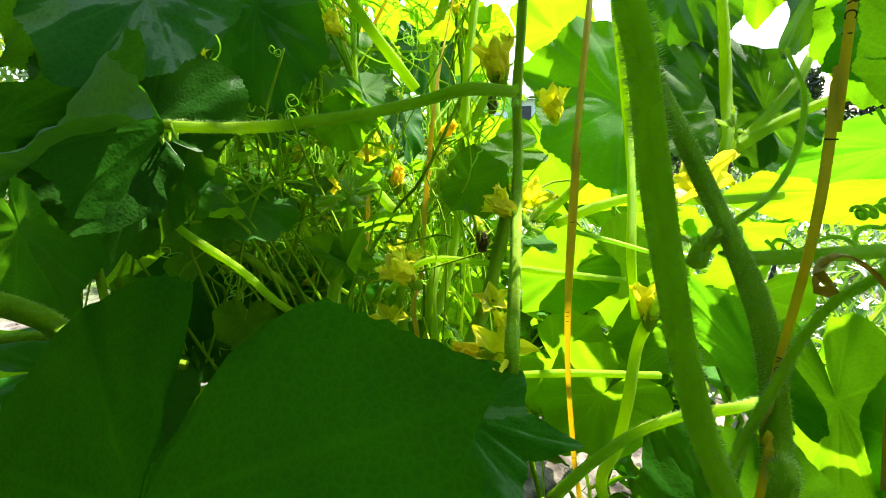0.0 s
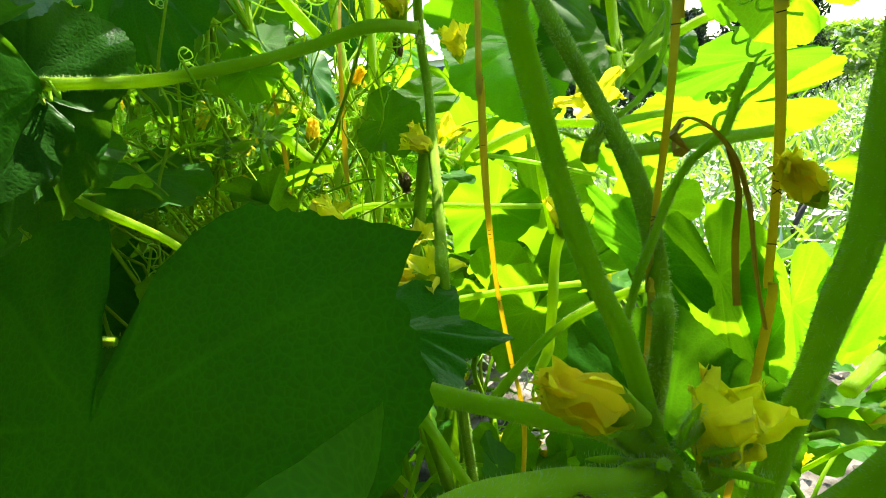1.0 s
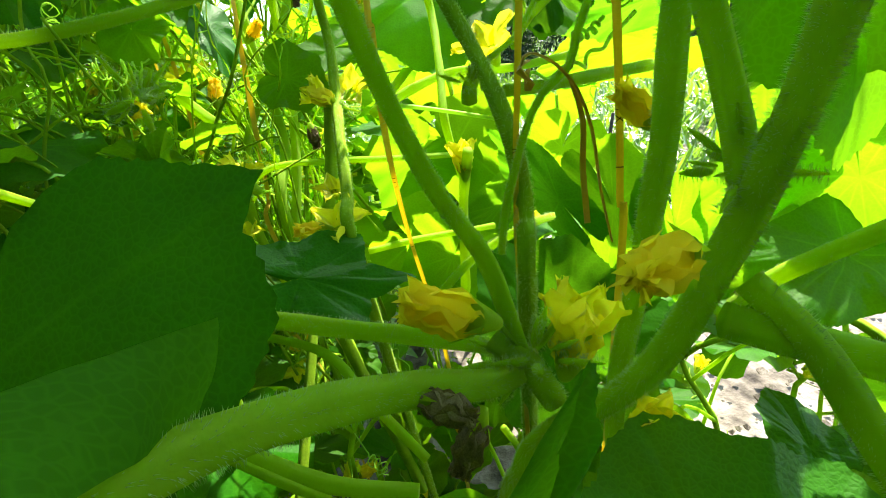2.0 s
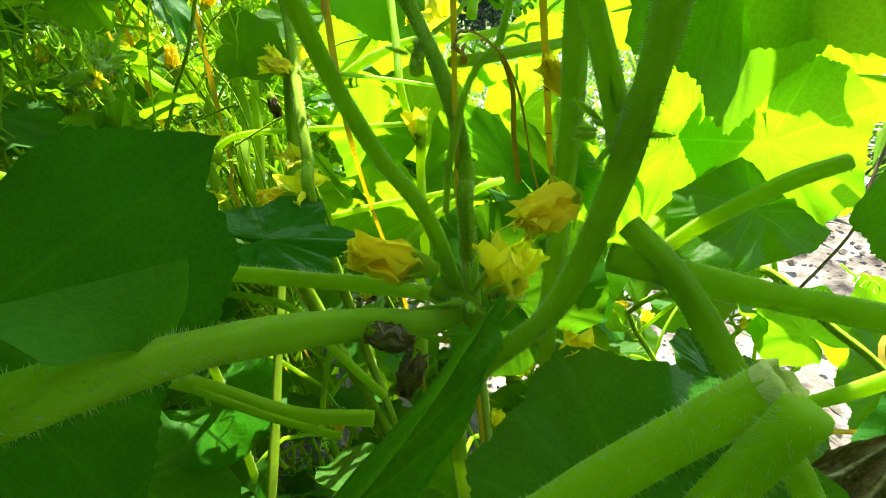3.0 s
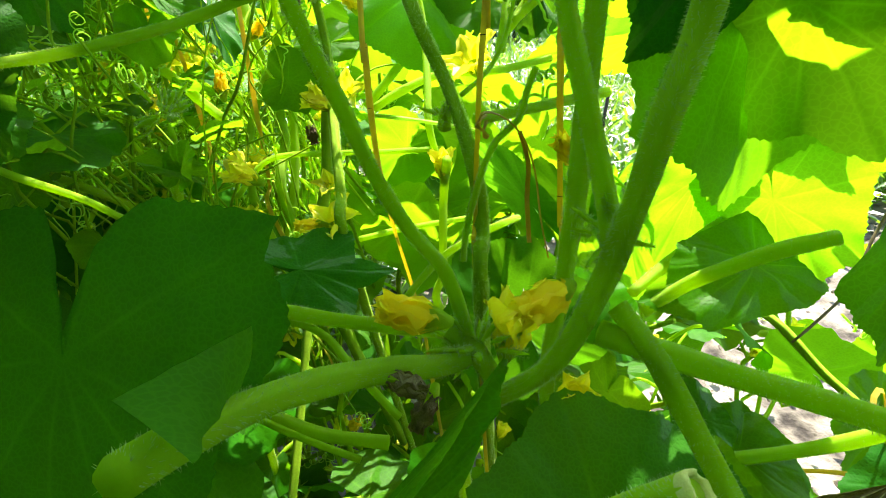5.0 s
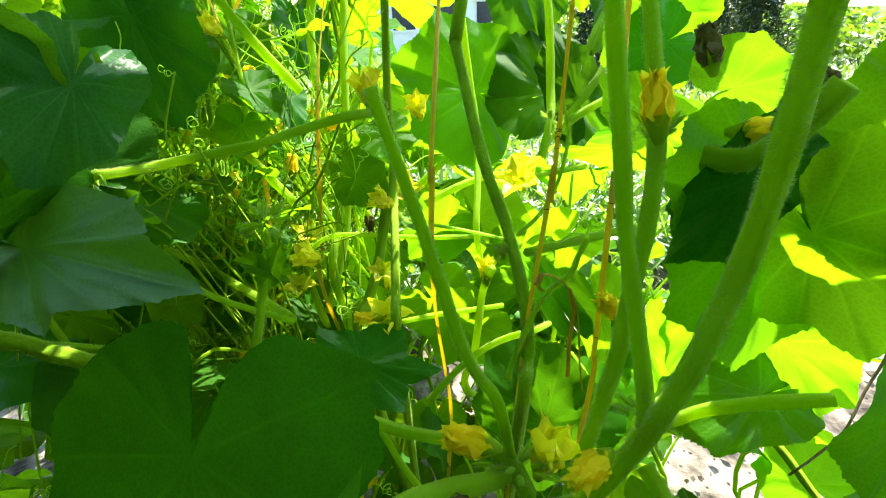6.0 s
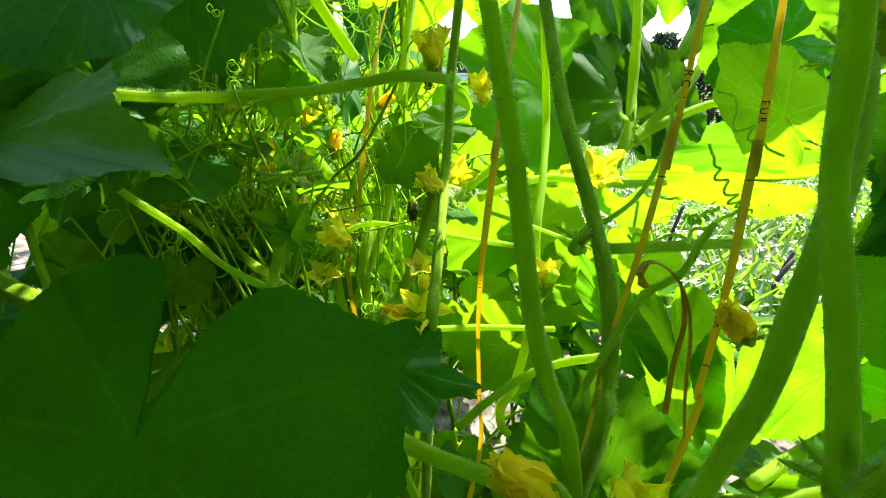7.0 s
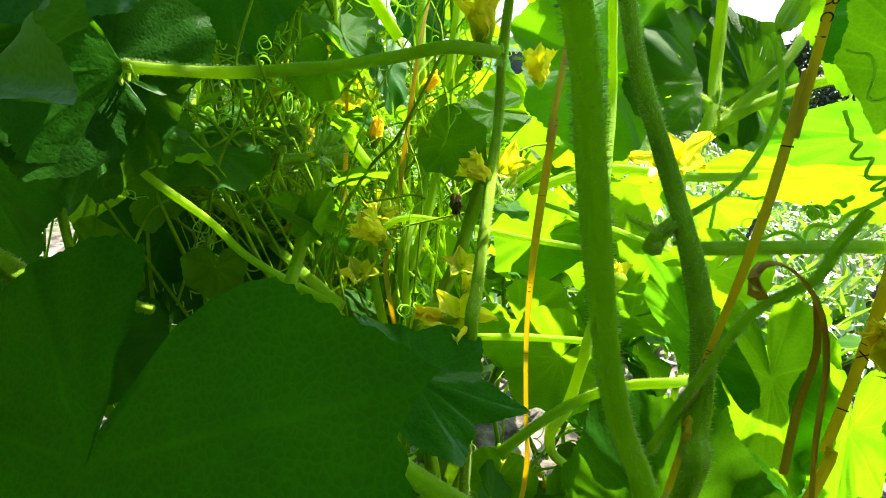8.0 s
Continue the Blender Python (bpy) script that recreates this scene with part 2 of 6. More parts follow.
# a narrow view of a blade folded along its sides
FLAP = [(-205, 0.012), (-72, 0.015), (-60, 0.40), (-48, 0.78), (-30, 0.90), (-14, 0.86), (0, 1.0), (14, 0.86), (30, 0.90), (48, 0.78), (60, 0.40), (72, 0.015), (155, 0.012)]
VEINS = (0, 26, -26, 52, -52, 100, -100, 140, -140)


def outline(deg, lobe=102.0, shape=None):
    if shape:
        for (a, ra), (b, rb) in zip(shape, shape[1:]):
            if deg <= b:
                return ra + (rb - ra) * (deg - a) / (b - a)
    deg = abs(deg)
    if deg > 60:
        deg = 60 + (deg - 60) * 42 / (lobe - 60) if deg < lobe else 102 + (deg - lobe) * 78 / (180 - lobe)
    for (a, ra), (b, rb) in zip(OUT, OUT[1:]):
        if deg <= b:
            f = (deg - a) / (b - a)
            f = f * f * (3 - 2 * f)
            return ra + (rb - ra) * f
    return OUT[-1][1]


def leaf_mesh(L, W, seed=0, cup=0.0, droop=0.25, fold=0.15, wave=0.05, nth=96, nr=9, mat=None, lobe=102.0, holes=0, skew=0.0, shape=None, wild=1.0, curl=0.0):
    """A cucumber leaf: petiole at the origin, tip along +y, upper face +z; half-width about W."""
    rng = random.Random(seed)
    p1, p2, p3 = (rng.random() * 6.28 for _ in range(3))
    asym = rng.uniform(-0.06, 0.06) * wild
    verts, faces, vein = [(0, 0, 0)], [], [0.3]
    off = Vector((rng.random() * 9, rng.random() * 9, 0))
    for j in range(1, nr + 1):
        s = (j / nr) ** 0.85
        for k in range(nth):
            deg = (shape[-1][0] - 360 if shape else -180) + 360 * (k + 0.5) / nth
            r = outline(deg, lobe, shape) * (1 + asym * math.sin(radians(deg)) + 0.035 * wild * math.sin(radians(deg) * 3 + p1))
            if s > 0.99:
                r *= 1 + 0.022 * (((deg * 0.25 + p2) % 1.0) - 0.4) + rng.uniform(-0.007, 0.007)
            x, y = r * s * math.sin(radians(deg)), r * s * math.cos(radians(deg))
            if x < 0:
                y += skew * x
            dv = min(abs(deg - v) for v in VEINS)
            main = min(abs(deg - v) for v in (0, 52, -52, 100, -100))
            d = r * s * math.sin(radians(min(dv, 90)))
            dm = r * s * math.sin(radians(min(main, 90)))
            z = min(1, (r * s * 1.7) ** 1.5) * (0.012 * min(1, dm / 0.15) - 0.006 * math.exp(-(d / 0.025) ** 2))
            z += 0.045 * wild * noise.noise(Vector((x * 2.6, y * 2.6, 0)) + off) + 0.012 * noise.noise(Vector((x * 11, y * 11, 3)) + off)
            z += cup * (x * x + y * y) - droop * max(0, y) ** 2 - 0.4 * droop * min(0, y) ** 2 + fold * abs(x) - 0.75 * fold * x * x
            z += wave * s ** 2 * math.sin(radians(deg) * 5 + p3) + 0.5 * wave * s ** 3 * math.sin(radians(deg) * 13 + p1)
            if curl:
                rho = math.hypot(x, y) * (1 + 0.35 * noise.noise(Vector((x * 2, y * 2, 7)) + off))
                f = math.sin(curl * rho) / (curl * rho)
                z += (1 - math.cos(curl * rho)) / curl + 0.16 * noise.noise(Vector((x * 5, y * 5, 1)) + off) + 0.07 * noise.noise(Vector((x * 15, y * 15, 4)) + off)
                x, y = x * f + 0.1 * noise.noise(Vector((x * 7, y * 7, 11)) + off), y * f + 0.1 * noise.noise(Vector((x * 7, y * 7, 15)) + off)
            verts.append((x * W, y * L, z * 0.5 * (L + W)))
            vein.append(0.6 * math.exp(-(d / 0.009) ** 2) * (1.15 - 0.6 * s) * min(1, r * s / 0.22))
    for k in range(nth - 1):
        faces.append((0, k + 1, k + 2))
    for j in range(nr - 1):
        for k in range(nth - 1):
            a = 1 + j * nth + k
            faces.append((a, a + nth, a + nth + 1, a + 1))
    for _ in range(holes):
        at = rng.randrange(nth * 2, len(faces) - 2)
        for q in (at, at + nth - 1) if rng.random() < 0.3 else (at,):
            if q < len(faces):
                faces[q] = None
    return mesh_from("leaf", verts, [q for q in faces if q], mat or LEAF, vein=vein)


def leaf_pose(base, tip, side, up=True):
    b, t, s = Vector(base), Vector(tip), Vector(side)
    y = (t - b).normalized()
    x = (s - b) - y * (s - b).dot(y)
    w = x.length
    x.normalize()
    z = x.cross(y)
    if (z.z < 0) == up:
        x, z = -x, -z
    m = Matrix((x, y, z)).transposed().to_4x4()
    return Matrix.Translation(b) @ m, (t - b).length, w


def leaf(parent, base, tip, side, seed=0, cup=0.0, droop=0.15, fold=0.1, wave=0.05, up=True, near=True, label="", mat=None, lobe=102.0, holes=0, skew=0.0, shape=None, wild=1.0, curl=0.0):
    m, L, w = leaf_pose(base, tip, side, up)
    me = leaf_mesh(L / (1.0), w / 0.80, seed, cup, droop, fold, wave, 264 if near else 96, 13 if near else 6, mat, lobe, holes, skew, shape, wild, curl)
    return part("leaf", me, parent, m, label)


def curled_margin(parent, a, b, c, d):
    """The edge of a blade that turns down from the crease a-b to the rim c-d."""
    a, b, c, d = Vector(a), Vector(b), Vector(c), Vector(d)
    n = (b - a).cross(c - a).normalized()
    nu, nv, verts, faces = 29, 11, [], []
    for j in range(nv):
        v = j / (nv - 1)
        for k in range(nu):
            u = k / (nu - 1)
            p = a.lerp(b, u).lerp(c.lerp(d, u), v * (1 + 0.04 * math.sin(9 * u)))
            p += n * (0.0022 * math.sin(2.4 * v) + 0.0008 * v * math.sin(14 * u + 1) + 0.0007 * noise.noise(Vector((u * 7, v * 5, 3))))
            verts.append(p + (a - b) * 0.04 * math.sin(3.1 * v) * (1 - u))
    for j in range(nv - 1):
        for k in range(nu - 1):
            q = j * nu + k
            faces.append((q, q + 1, q + nu + 1, q + nu))
    # blade and edge differ only by how much shade their colour holds
    return part("leaf_margin", mesh_from("leaf_margin", verts, faces, LEAF_HALF_SHADE, vein=[0.0] * len(verts)), parent, label="paler leaf edge curled under")


def collapsed_leaf(parent, base, edge_a, edge_b, label):
    """A withered blade hanging in pleats from its stalk, with pale ribs and a torn rim."""
    base, a, b = Vector(base), Vector(edge_a), Vector(edge_b)
    n = (a - base).cross(b - base).normalized()
    nu, nv, verts, faces, vein = 97, 25, [], [], []
    for j in range(nv):
        v = (j + 0.3) / (nv - 0.7)
        for k in range(nu):
            u = k / (nu - 1)
            fold = math.cos(u * 6.5 * math.pi + 0.6 * math.sin(5 * u))
            rim = 1 + (0.16 * noise.noise(Vector((u * 9, 0.4, 2))) + 0.05 * noise.noise(Vector((u * 40, 0, 5))) - 0.06 * fold) * v
            p = base + (a.lerp(b, u) - base) * v ** 0.8 * rim * (1 + 0.28 * math.sin(math.pi * u))
            crumple = noise.noise(Vector((u * 7, v * 4, 1))) + 0.5 * noise.noise(Vector((u * 20, v * 12, 6)))
            p += n * (0.0042 * fold * v ** 0.8 + 0.0065 * crumple * v + 0.007 * math.sin(3.1 * u) * v)
            verts.append(p)
            cross = math.exp(-((v * 6 + 1.5 * noise.noise(Vector((u * 8, v * 3, 9)))) % 1.0 - 0.5) ** 2 / 0.006)
            vein.append(min(1.0, max(0.0, fold) ** 8 + 0.45 * cross))
    for j in range(nv - 1):
        for k in range(nu - 1):
            q = j * nu + k
            if j < nv - 3 or noise.noise(Vector((k * 0.37, j * 0.5, 8))) < 0.35:
                faces.append((q, q + 1, q + nu + 1, q + nu))
    return part("leaf", mesh_from("leaf", verts, faces, DEAD, vein=vein), parent, label=label)


def stalk(name, parent, pts, r0, r1, mat, hairs=0.0, hair_len=0.0013, sides=20, ridge=0.07, seed=1, label=""):
    ob = part(name, tube(name, pts, r0, r1, mat, sides, ridge=ridge, seed=seed), parent, label=label)
    if hairs:
        tagged(part("hairs", fuzz(pts, 0.5 * (r0 + r1), hairs * 4.5, hair_len, seed), ob), kind="stuff")
    return ob


def axes(direction, spin=0.0):
    q = Vector(direction).normalized().to_track_quat("Z", "Y").to_matrix().to_4x4()
    return q @ Matrix.Rotation(spin, 4, "Z")


def petal_mesh(L, W, flare, seed, mat, crumple=0.0):
    """A ruffled, pleated petal that rises along +z and leans outwards along +x."""
    rng = random.Random(seed)
    off = Vector((rng.random() * 9, rng.random() * 9, 0))
    ph = rng.random() * 6
    verts, faces, vein = [], [], []
    nu, nv = 13, 11
    for j in range(nv):
        s = j / (nv - 1)
        w = W * (0.42 + 1.05 * s ** 0.8) * max(0.0, 1 - s ** 1.9) + 0.01 * W
        ang = flare * (0.35 + 0.65 * s)
        cx, cz = 0.15 * L + L * s * math.sin(ang), L * s * math.cos(ang)
        for k in range(nu):
            u = 2 * k / (nu - 1) - 1
            pleat = 0.045 * L * math.cos(u * 7.5 + ph * 0.2) * (0.3 + s)
            ruffle = 0.06 * L * abs(u) ** 2 * math.sin(s * 13 + ph + 2 * u) + 0.03 * L * s * s * math.sin(u * 9 + ph)
            nz = noise.noise(Vector((u * 1.8, s * 3.5, 0)) + off) * L * (0.06 + crumple) + noise.noise(Vector((u * 5, s * 8, 2)) + off) * L * crumple * 0.12
            bend = 0.20 * L * u * u * (0.4 + s) * (1.2 - 0.5 * flare)
            d = pleat + ruffle + nz - bend
            verts.append((cx + d * math.cos(ang), u * w * (1 + 0.12 * math.sin(s * 17 + ph)), cz - d * math.sin(ang) + 0.05 * L * math.sin(u * 11 + ph) * s ** 4))
            vein.append(0.7 * math.exp(-(u / 0.10) ** 2) + 0.35 * math.exp(-((abs(u) - 0.5) / 0.09) ** 2))
    for j in range(nv - 1):
        for k in range(nu - 1):
            a = j * nu + k
            faces.append((a, a + 1, a + nu + 1, a + nu))
    return mesh_from("petal", verts, faces, mat, vein=vein)


FLOWER_KINDS = {}


def flower_kind(kind):
    """Meshes of a flower one unit long: calyx, and five petals."""
    if kind not in FLOWER_KINDS:
        flare, crumple, mat = {"open": (1.0, 0.02, PETAL), "half": (0.42, 0.03, PETAL), "closed": (0.03, 0.02, WILT), "wilted": (0.06, 0.028, WILT), "dry": (0.08, 0.16, DRY)}[kind]
        pet = [petal_mesh(1.0, 0.40, flare, 40 + 7 * i + len(kind), mat, crumple) for i in range(3)]
        FLOWER_KINDS[kind] = pet
    return FLOWER_KINDS[kind]


def calyx_mesh():
    pts = [(0, 0, -0.30), (0, 0, -0.14), (0, 0, 0.0), (0, 0, 0.14), (0, 0, 0.2)]
    verts, faces = [], []
    radii = (0.08, 0.15, 0.20, 0.22, 0.20)
    n = 10
    for (x, y, z), r in zip(pts, radii):
        for k in range(n):
            a = 2 * math.pi * k / n
            verts.append((r * math.cos(a), r * math.sin(a), z))
    for i in range(4):
        for k in range(n):
            a, b = i * n + k, i * n + (k + 1) % n
            faces.append((a, b, b + n, a + n))
    faces.append(tuple(range(n))[::-1])
    for k in range(5):
        a = 2 * math.pi * (k + 0.5) / 5
        o, s = Vector((math.cos(a), math.sin(a), 0)), Vector((-math.sin(a), math.cos(a), 0))
        b = len(verts)
        verts += [o * 0.2 + s * 0.06, o * 0.2 - s * 0.06, o * 0.4 + Vector((0, 0, 0.34))]
        faces.append((b, b + 1, b + 2))
    return mesh_from("calyx", verts, faces, STEM)


CALYX = calyx_mesh()


def flower(parent, place, direction, size, kind="open", spin=0.0, label=""):
    m = Matrix.Translation(place) @ axes(direction, spin) @ Matrix.Scale(size, 4)
    ob = part("flower", CALYX, parent, m, label)
    pet = flower_kind(kind)
    for i in range(5):
        part("petal", pet[i % 3], ob, m @ Matrix.Rotation(2 * math.pi * i / 5, 4, "Z"))
    return ob


def joined_flower(kind, seed):
    """The same flower as one small mesh, for the vines further off."""
    bm = bmesh.new()
    bm.from_mesh(CALYX)
    for f in bm.faces:
        f.material_index = 0
    for i, pm in enumerate(flower_kind(kind)[j % 3] for j in range(5)):
        n0 = len(bm.verts)
        f0 = len(bm.faces)
        bm.from_mesh(pm)
        bm.verts.ensure_lookup_table()
        bm.faces.ensure_lookup_table()
        bmesh.ops.transform(bm, matrix=Matrix.Rotation(2 * math.pi * i / 5, 4, "Z"), verts=bm.verts[n0:])
        bm.faces.ensure_lookup_table()
        for f in bm.faces[f0:]:
            f.material_index = 1
    me = bpy.data.meshes.new("flower")
    bm.to_mesh(me)
    bm.free()
    me.materials.append(STEM)
    me.materials.append(flower_kind(kind)[0].materials[0])
    me.polygons.foreach_set("use_smooth", [True] * len(me.polygons))
    return me


def node_buds(parent, place, size, n, seed, label="tight hairy green shoot tip"):
    """Small pointed buds packed round a node, with hairs."""
    rng = random.Random(seed)
    verts, faces, runs = [], [], []
    c = Vector(place)
    for _ in range(n):
        d = Vector((rng.gauss(0, 1), rng.gauss(0, 1), rng.gauss(0.4, 1))).normalized()
        o = c + d * size * rng.uniform(0.15, 0.7)
        L, r = size * rng.uniform(0.45, 0.95), size * rng.uniform(0.05, 0.12)
        m = axes(d)
        b = len(verts)
        for s, q in ((0, 0.5), (0.3, 1), (0.7, 0.75), (1, 0.15)):
            for k in range(7):
                a = 2 * math.pi * k / 7
                verts.append(o + m.to_3x3() @ Vector((math.cos(a) * r * q, math.sin(a) * r * q, s * L)))
        for i in range(3):
            for k in range(7):
                faces.append((b + i * 7 + k, b + i * 7 + (k + 1) % 7, b + i * 7 + 7 + (k + 1) % 7, b + i * 7 + 7 + k))
        faces.append(tuple(range(b + 21, b + 28)))
        runs.append((o, o + d * L))
    ob = part("hairy_bud", mesh_from("hairy_bud", verts, faces, PETIOLE), parent, label=label)
    hv, hf = [], []
    for k, (a, e) in enumerate(runs):
        me = fuzz([a, a.lerp(e, 0.5), e], size * 0.08, 120, 0.0020, seed + k)
        off = len(hv)
        hv += [v.co.copy() for v in me.vertices]
        hf += [tuple(i + off for i in p.vertices) for p in me.polygons]
        bpy.data.meshes.remove(me)
    tagged(part("hairs", mesh_from("hairs", hv, hf, HAIR), ob), kind="stuff")
    return ob


def coil(start, end, turns, radius, tight=0.5):
    """Points of a tendril: a straight lead that winds into a spring."""
    a, b = Vector(start), Vector(end)
    d = b - a
    m = axes(d)
    u, v = m.col[0].to_3d(), m.col[1].to_3d()
    n = int(turns * 9) + 4
    pts = []
    for i in range(n + 1):
        s = i / n
        g = max(0.0, (s - (1 - tight)) / tight)
        r = radius * min(1, g * 3)
        an = 2 * math.pi * turns * g * (1 + 0.10 * math.sin(9 * g + turns))
        r *= 1 + 0.35 * math.sin(0.55 * an + 40 * radius / (d.length + 0.01))
        sag = Vector((0, 0, -0.14 * d.length * math.sin(math.pi * s)))
        pts.append(a + d * s + sag + (u * math.cos(an) + v * math.sin(an)) * r)
    return pts


def cut_end(parent, place, direction, r):
    """Ragged pale rim and dried pith of a cut petiole."""
    m = axes(direction)
    rng = random.Random(8)
    n, verts, faces = 22, [], []
    for z, q in ((-0.5, 1.02), (0.12, 1.08), (0.30, 0.96), (0.22, 0.72), (-0.35, 0.55)):
        for k in range(n):
            a = 2 * math.pi * k / n
            verts.append(Vector(place) + m.to_3x3() @ Vector((math.cos(a) * r * q, math.sin(a) * r * q, r * (z + (rng.uniform(-0.16, 0.16) if z > 0 else 0)))))
    for i in range(4):
        for k in range(n):
            faces.append((i * n + k, i * n + (k + 1) % n, i * n + n + (k + 1) % n, i * n + n + k))
    faces.append(tuple(range(4 * n, 5 * n)))
    return part("cut_rim", mesh_from("cut_rim", verts, faces, CUT), parent, label="dried pale cut rim")


def tendril(parent, pts, r=0.0006, seed=0):
    return part("tendril", tube("tendril", pts, r, r * 0.7, TENDRIL, 6, 0.003, 0, 0.02, seed), parent)


def ribbon(name, pts, width, twist, mat, seed=0, thick=0.0006, face=None):
    """Flat tape with thickness that turns about its run."""
    run = spline(pts, 0.006)
    fr = frames_along(run)
    rng = random.Random(seed)
    ph = rng.random() * 6
    verts, faces = [], []
    for i, (c, (u, v)) in enumerate(zip(run, fr)):
        a = ph + twist * i / len(run) + 0.35 * math.sin(i * 0.11 + ph)
        if face is not None:
            t = u.cross(v)
            u = t.cross(Vector(face)).normalized()
            v = t.cross(u)
            a = twist * math.sin(i * 0.045 + ph)
        o = u * math.cos(a) + v * math.sin(a)
        p = v * math.cos(a) - u * math.sin(a)
        w = width * (0.5 + 0.06 * math.sin(i * 0.23))
        curl = p * width * 0.16
        for q in (o * w + curl, p * thick, -o * w + curl, -o * w + curl - p * thick, -p * thick * 0.4, o * w + curl - p * thick):
            verts.append(c + q)
    n = 6
    for i in range(len(run) - 1):
        for k in range(n):
            a, b = i * n + k, i * n + (k + 1) % n
            faces.append((a, b, b + n, a + n))
    faces += [tuple(range(n))[::-1], tuple(range((len(run) - 1) * n, len(run) * n))]
    return mesh_from(name, verts, faces, mat, smooth=False)


def lettering(text, parent, place, xdir, face, size):
    """Printed characters standing just proud of a tape."""
    cu = bpy.data.curves.new("print", "FONT")
    cu.body, cu.size, cu.align_x, cu.align_y = text, size, "CENTER", "CENTER"
    cu.extrude = 0.00005
    tmp = bpy.data.objects.new("print", cu)
    scene.collection.objects.link(tmp)
    me = bpy.data.meshes.new_from_object(tmp.evaluated_get(bpy.context.evaluated_depsgraph_get()))
    bpy.data.objects.remove(tmp)
    me.materials.clear()
    me.materials.append(INK)
    x, z = Vector(xdir).normalized(), Vector(face)
    z = (z - x * z.dot(x)).normalized()
    m = Matrix((x, z.cross(x), z)).transposed().to_4x4()
    return part("printed_letters", me, parent, Matrix.Translation(Vector(place) + z * 0.0012) @ m)


# ---- ground and distance ----


def soil_and_turf():
    """Bare pale soil round the rows; further off the turf closes over it."""
    m, nt, out, node, link = material("garden_ground")
    co = node("TexCoord")
    n1, n2, n3 = noise_at(node, link, 16, 9.0), noise_at(node, link, 65, 4.0), noise_at(node, link, 1.4, 3.0)
    soil = ramp(nt, link, n1.outputs[0], [(0.33, (0.03, 0.025, 0.02)), (0.48, (0.13, 0.11, 0.085)), (0.72, (0.28, 0.245, 0.20))])
    turf = ramp(nt, link, n2.outputs[0], [(0.3, (0.03, 0.06, 0.012)), (0.7, (0.10, 0.17, 0.03))])
    ln = nt.nodes.new("ShaderNodeVectorMath")
    ln.operation = "LENGTH"
    link(co.outputs["Object"], ln.inputs[0])
    add = nt.nodes.new("ShaderNodeMath")
    add.operation = "MULTIPLY_ADD"
    add.inputs[1].default_value = 1.6
    link(n3.outputs[0], add.inputs[0])
    link(ln.outputs["Value"], add.inputs[2])
    mr = node("MapRange")
    mr.inputs[1].default_value, mr.inputs[2].default_value = 3.6, 4.3
    link(add.outputs[0], mr.inputs[0])
    p = node("BsdfPrincipled", Roughness=0.95, **{"Specular IOR Level": 0.1})
    link(mix_rgb(nt, link, mr.outputs[0], soil, turf), p.inputs["Base Color"])
    b = node("Bump", Strength=1.0, Distance=0.03)
    link(n1.outputs[0], b.inputs["Height"])
    link(b.outputs[0], p.inputs["Normal"])
    link(p.outputs[0], out.inputs[0])
    return m


SOIL = soil_and_turf()


def ground_sheet():
    """One sheet, fine near the row and coarse towards the horizon."""
    xs = [-400, -120, -40, -15, -8, -5] + [-3 + 0.1 * i for i in range(71)] + [5, 6, 8, 15, 40, 120, 400]
    ys = [-400, -120, -40, -15, -6, -3] + [-1.2 + 0.1 * i for i in range(66)] + [6, 7, 9, 15, 40, 120, 400]
    verts, faces = [], []
    for y in ys:
        for x in xs:
            near = max(0.0, 1 - max(abs(x), abs(y - 2)) / 6)
            z = near * (0.03 * noise.noise(Vector((x * 1.7, y * 1.7, 0))) + 0.02 * noise.noise(Vector((x * 6, y * 6, 4)))) - 0.02
            verts.append((x, y, z))
    n = len(xs)
    for j in range(len(ys) - 1):
        for i in range(n - 1):
            a = j * n + i
            faces.append((a, a + 1, a + n + 1, a + n))
    return mesh_from("ground", verts, faces, SOIL)


tagged(new("ground", ground_sheet()), "pale dry garden soil, cracked and crumbly", "soil", kind="structure")

# ---- the vines by the camera ----
near_vine = thing("cucumber_plant", (0.09, 0.10, 0.0), "leafy cucumber vine with yellow flowers and pale hairy petioles", "cucumber plant", "cucumber row")
dark_vine = thing("cucumber_plant", (0.10, 0.16, 0.0), "cucumber vine with a dark ridged main stem climbing a tape", "cucumber plant", "cucumber row")
mid_vine = thing("cucumber_plant", (0.05, 0.30, 0.0), "slender cucumber vine with open yellow flowers", "cucumber plant", "cucumber row")
right_vine = thing("cucumber_plant", (0.22, 0.12, 0.0), "cucumber vine with broad sunlit leaves and hairy shoots", "cucumber plant", "cucumber row")
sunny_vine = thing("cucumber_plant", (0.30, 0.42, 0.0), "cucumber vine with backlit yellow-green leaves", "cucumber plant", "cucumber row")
shade_vine = thing("cucumber_plant", (-0.16, 0.26, 0.0), "shaded cucumber vine with large dark leaves", "cucumber plant", "cucumber row")


# near vine: main stem and the stalks from its nodes
stalk('stem', near_vine, [(0.1462, 0.0259, 0.8786), (0.1486, 0.0291, 0.8665), (0.1465, 0.0269, 0.8263), (0.1534, 0.0333, 0.8093), (0.1548, 0.0361, 0.7896), (0.1481, 0.0331, 0.7703), (0.1362, 0.0271, 0.7526), (0.1313, 0.0296, 0.7259), (0.1254, 0.0374, 0.6893), (0.1111, 0.0480, 0.6456), (0.0896, 0.0741, 0.6024), (0.0815, 0.0880, 0.5700), (0.0740, 0.1080, 0.4900), (0.0700, 0.1200, 0.2000), (0.0900, 0.1000, -0.0300)], 0.0043, 0.0045, STEM, 80, seed=90)
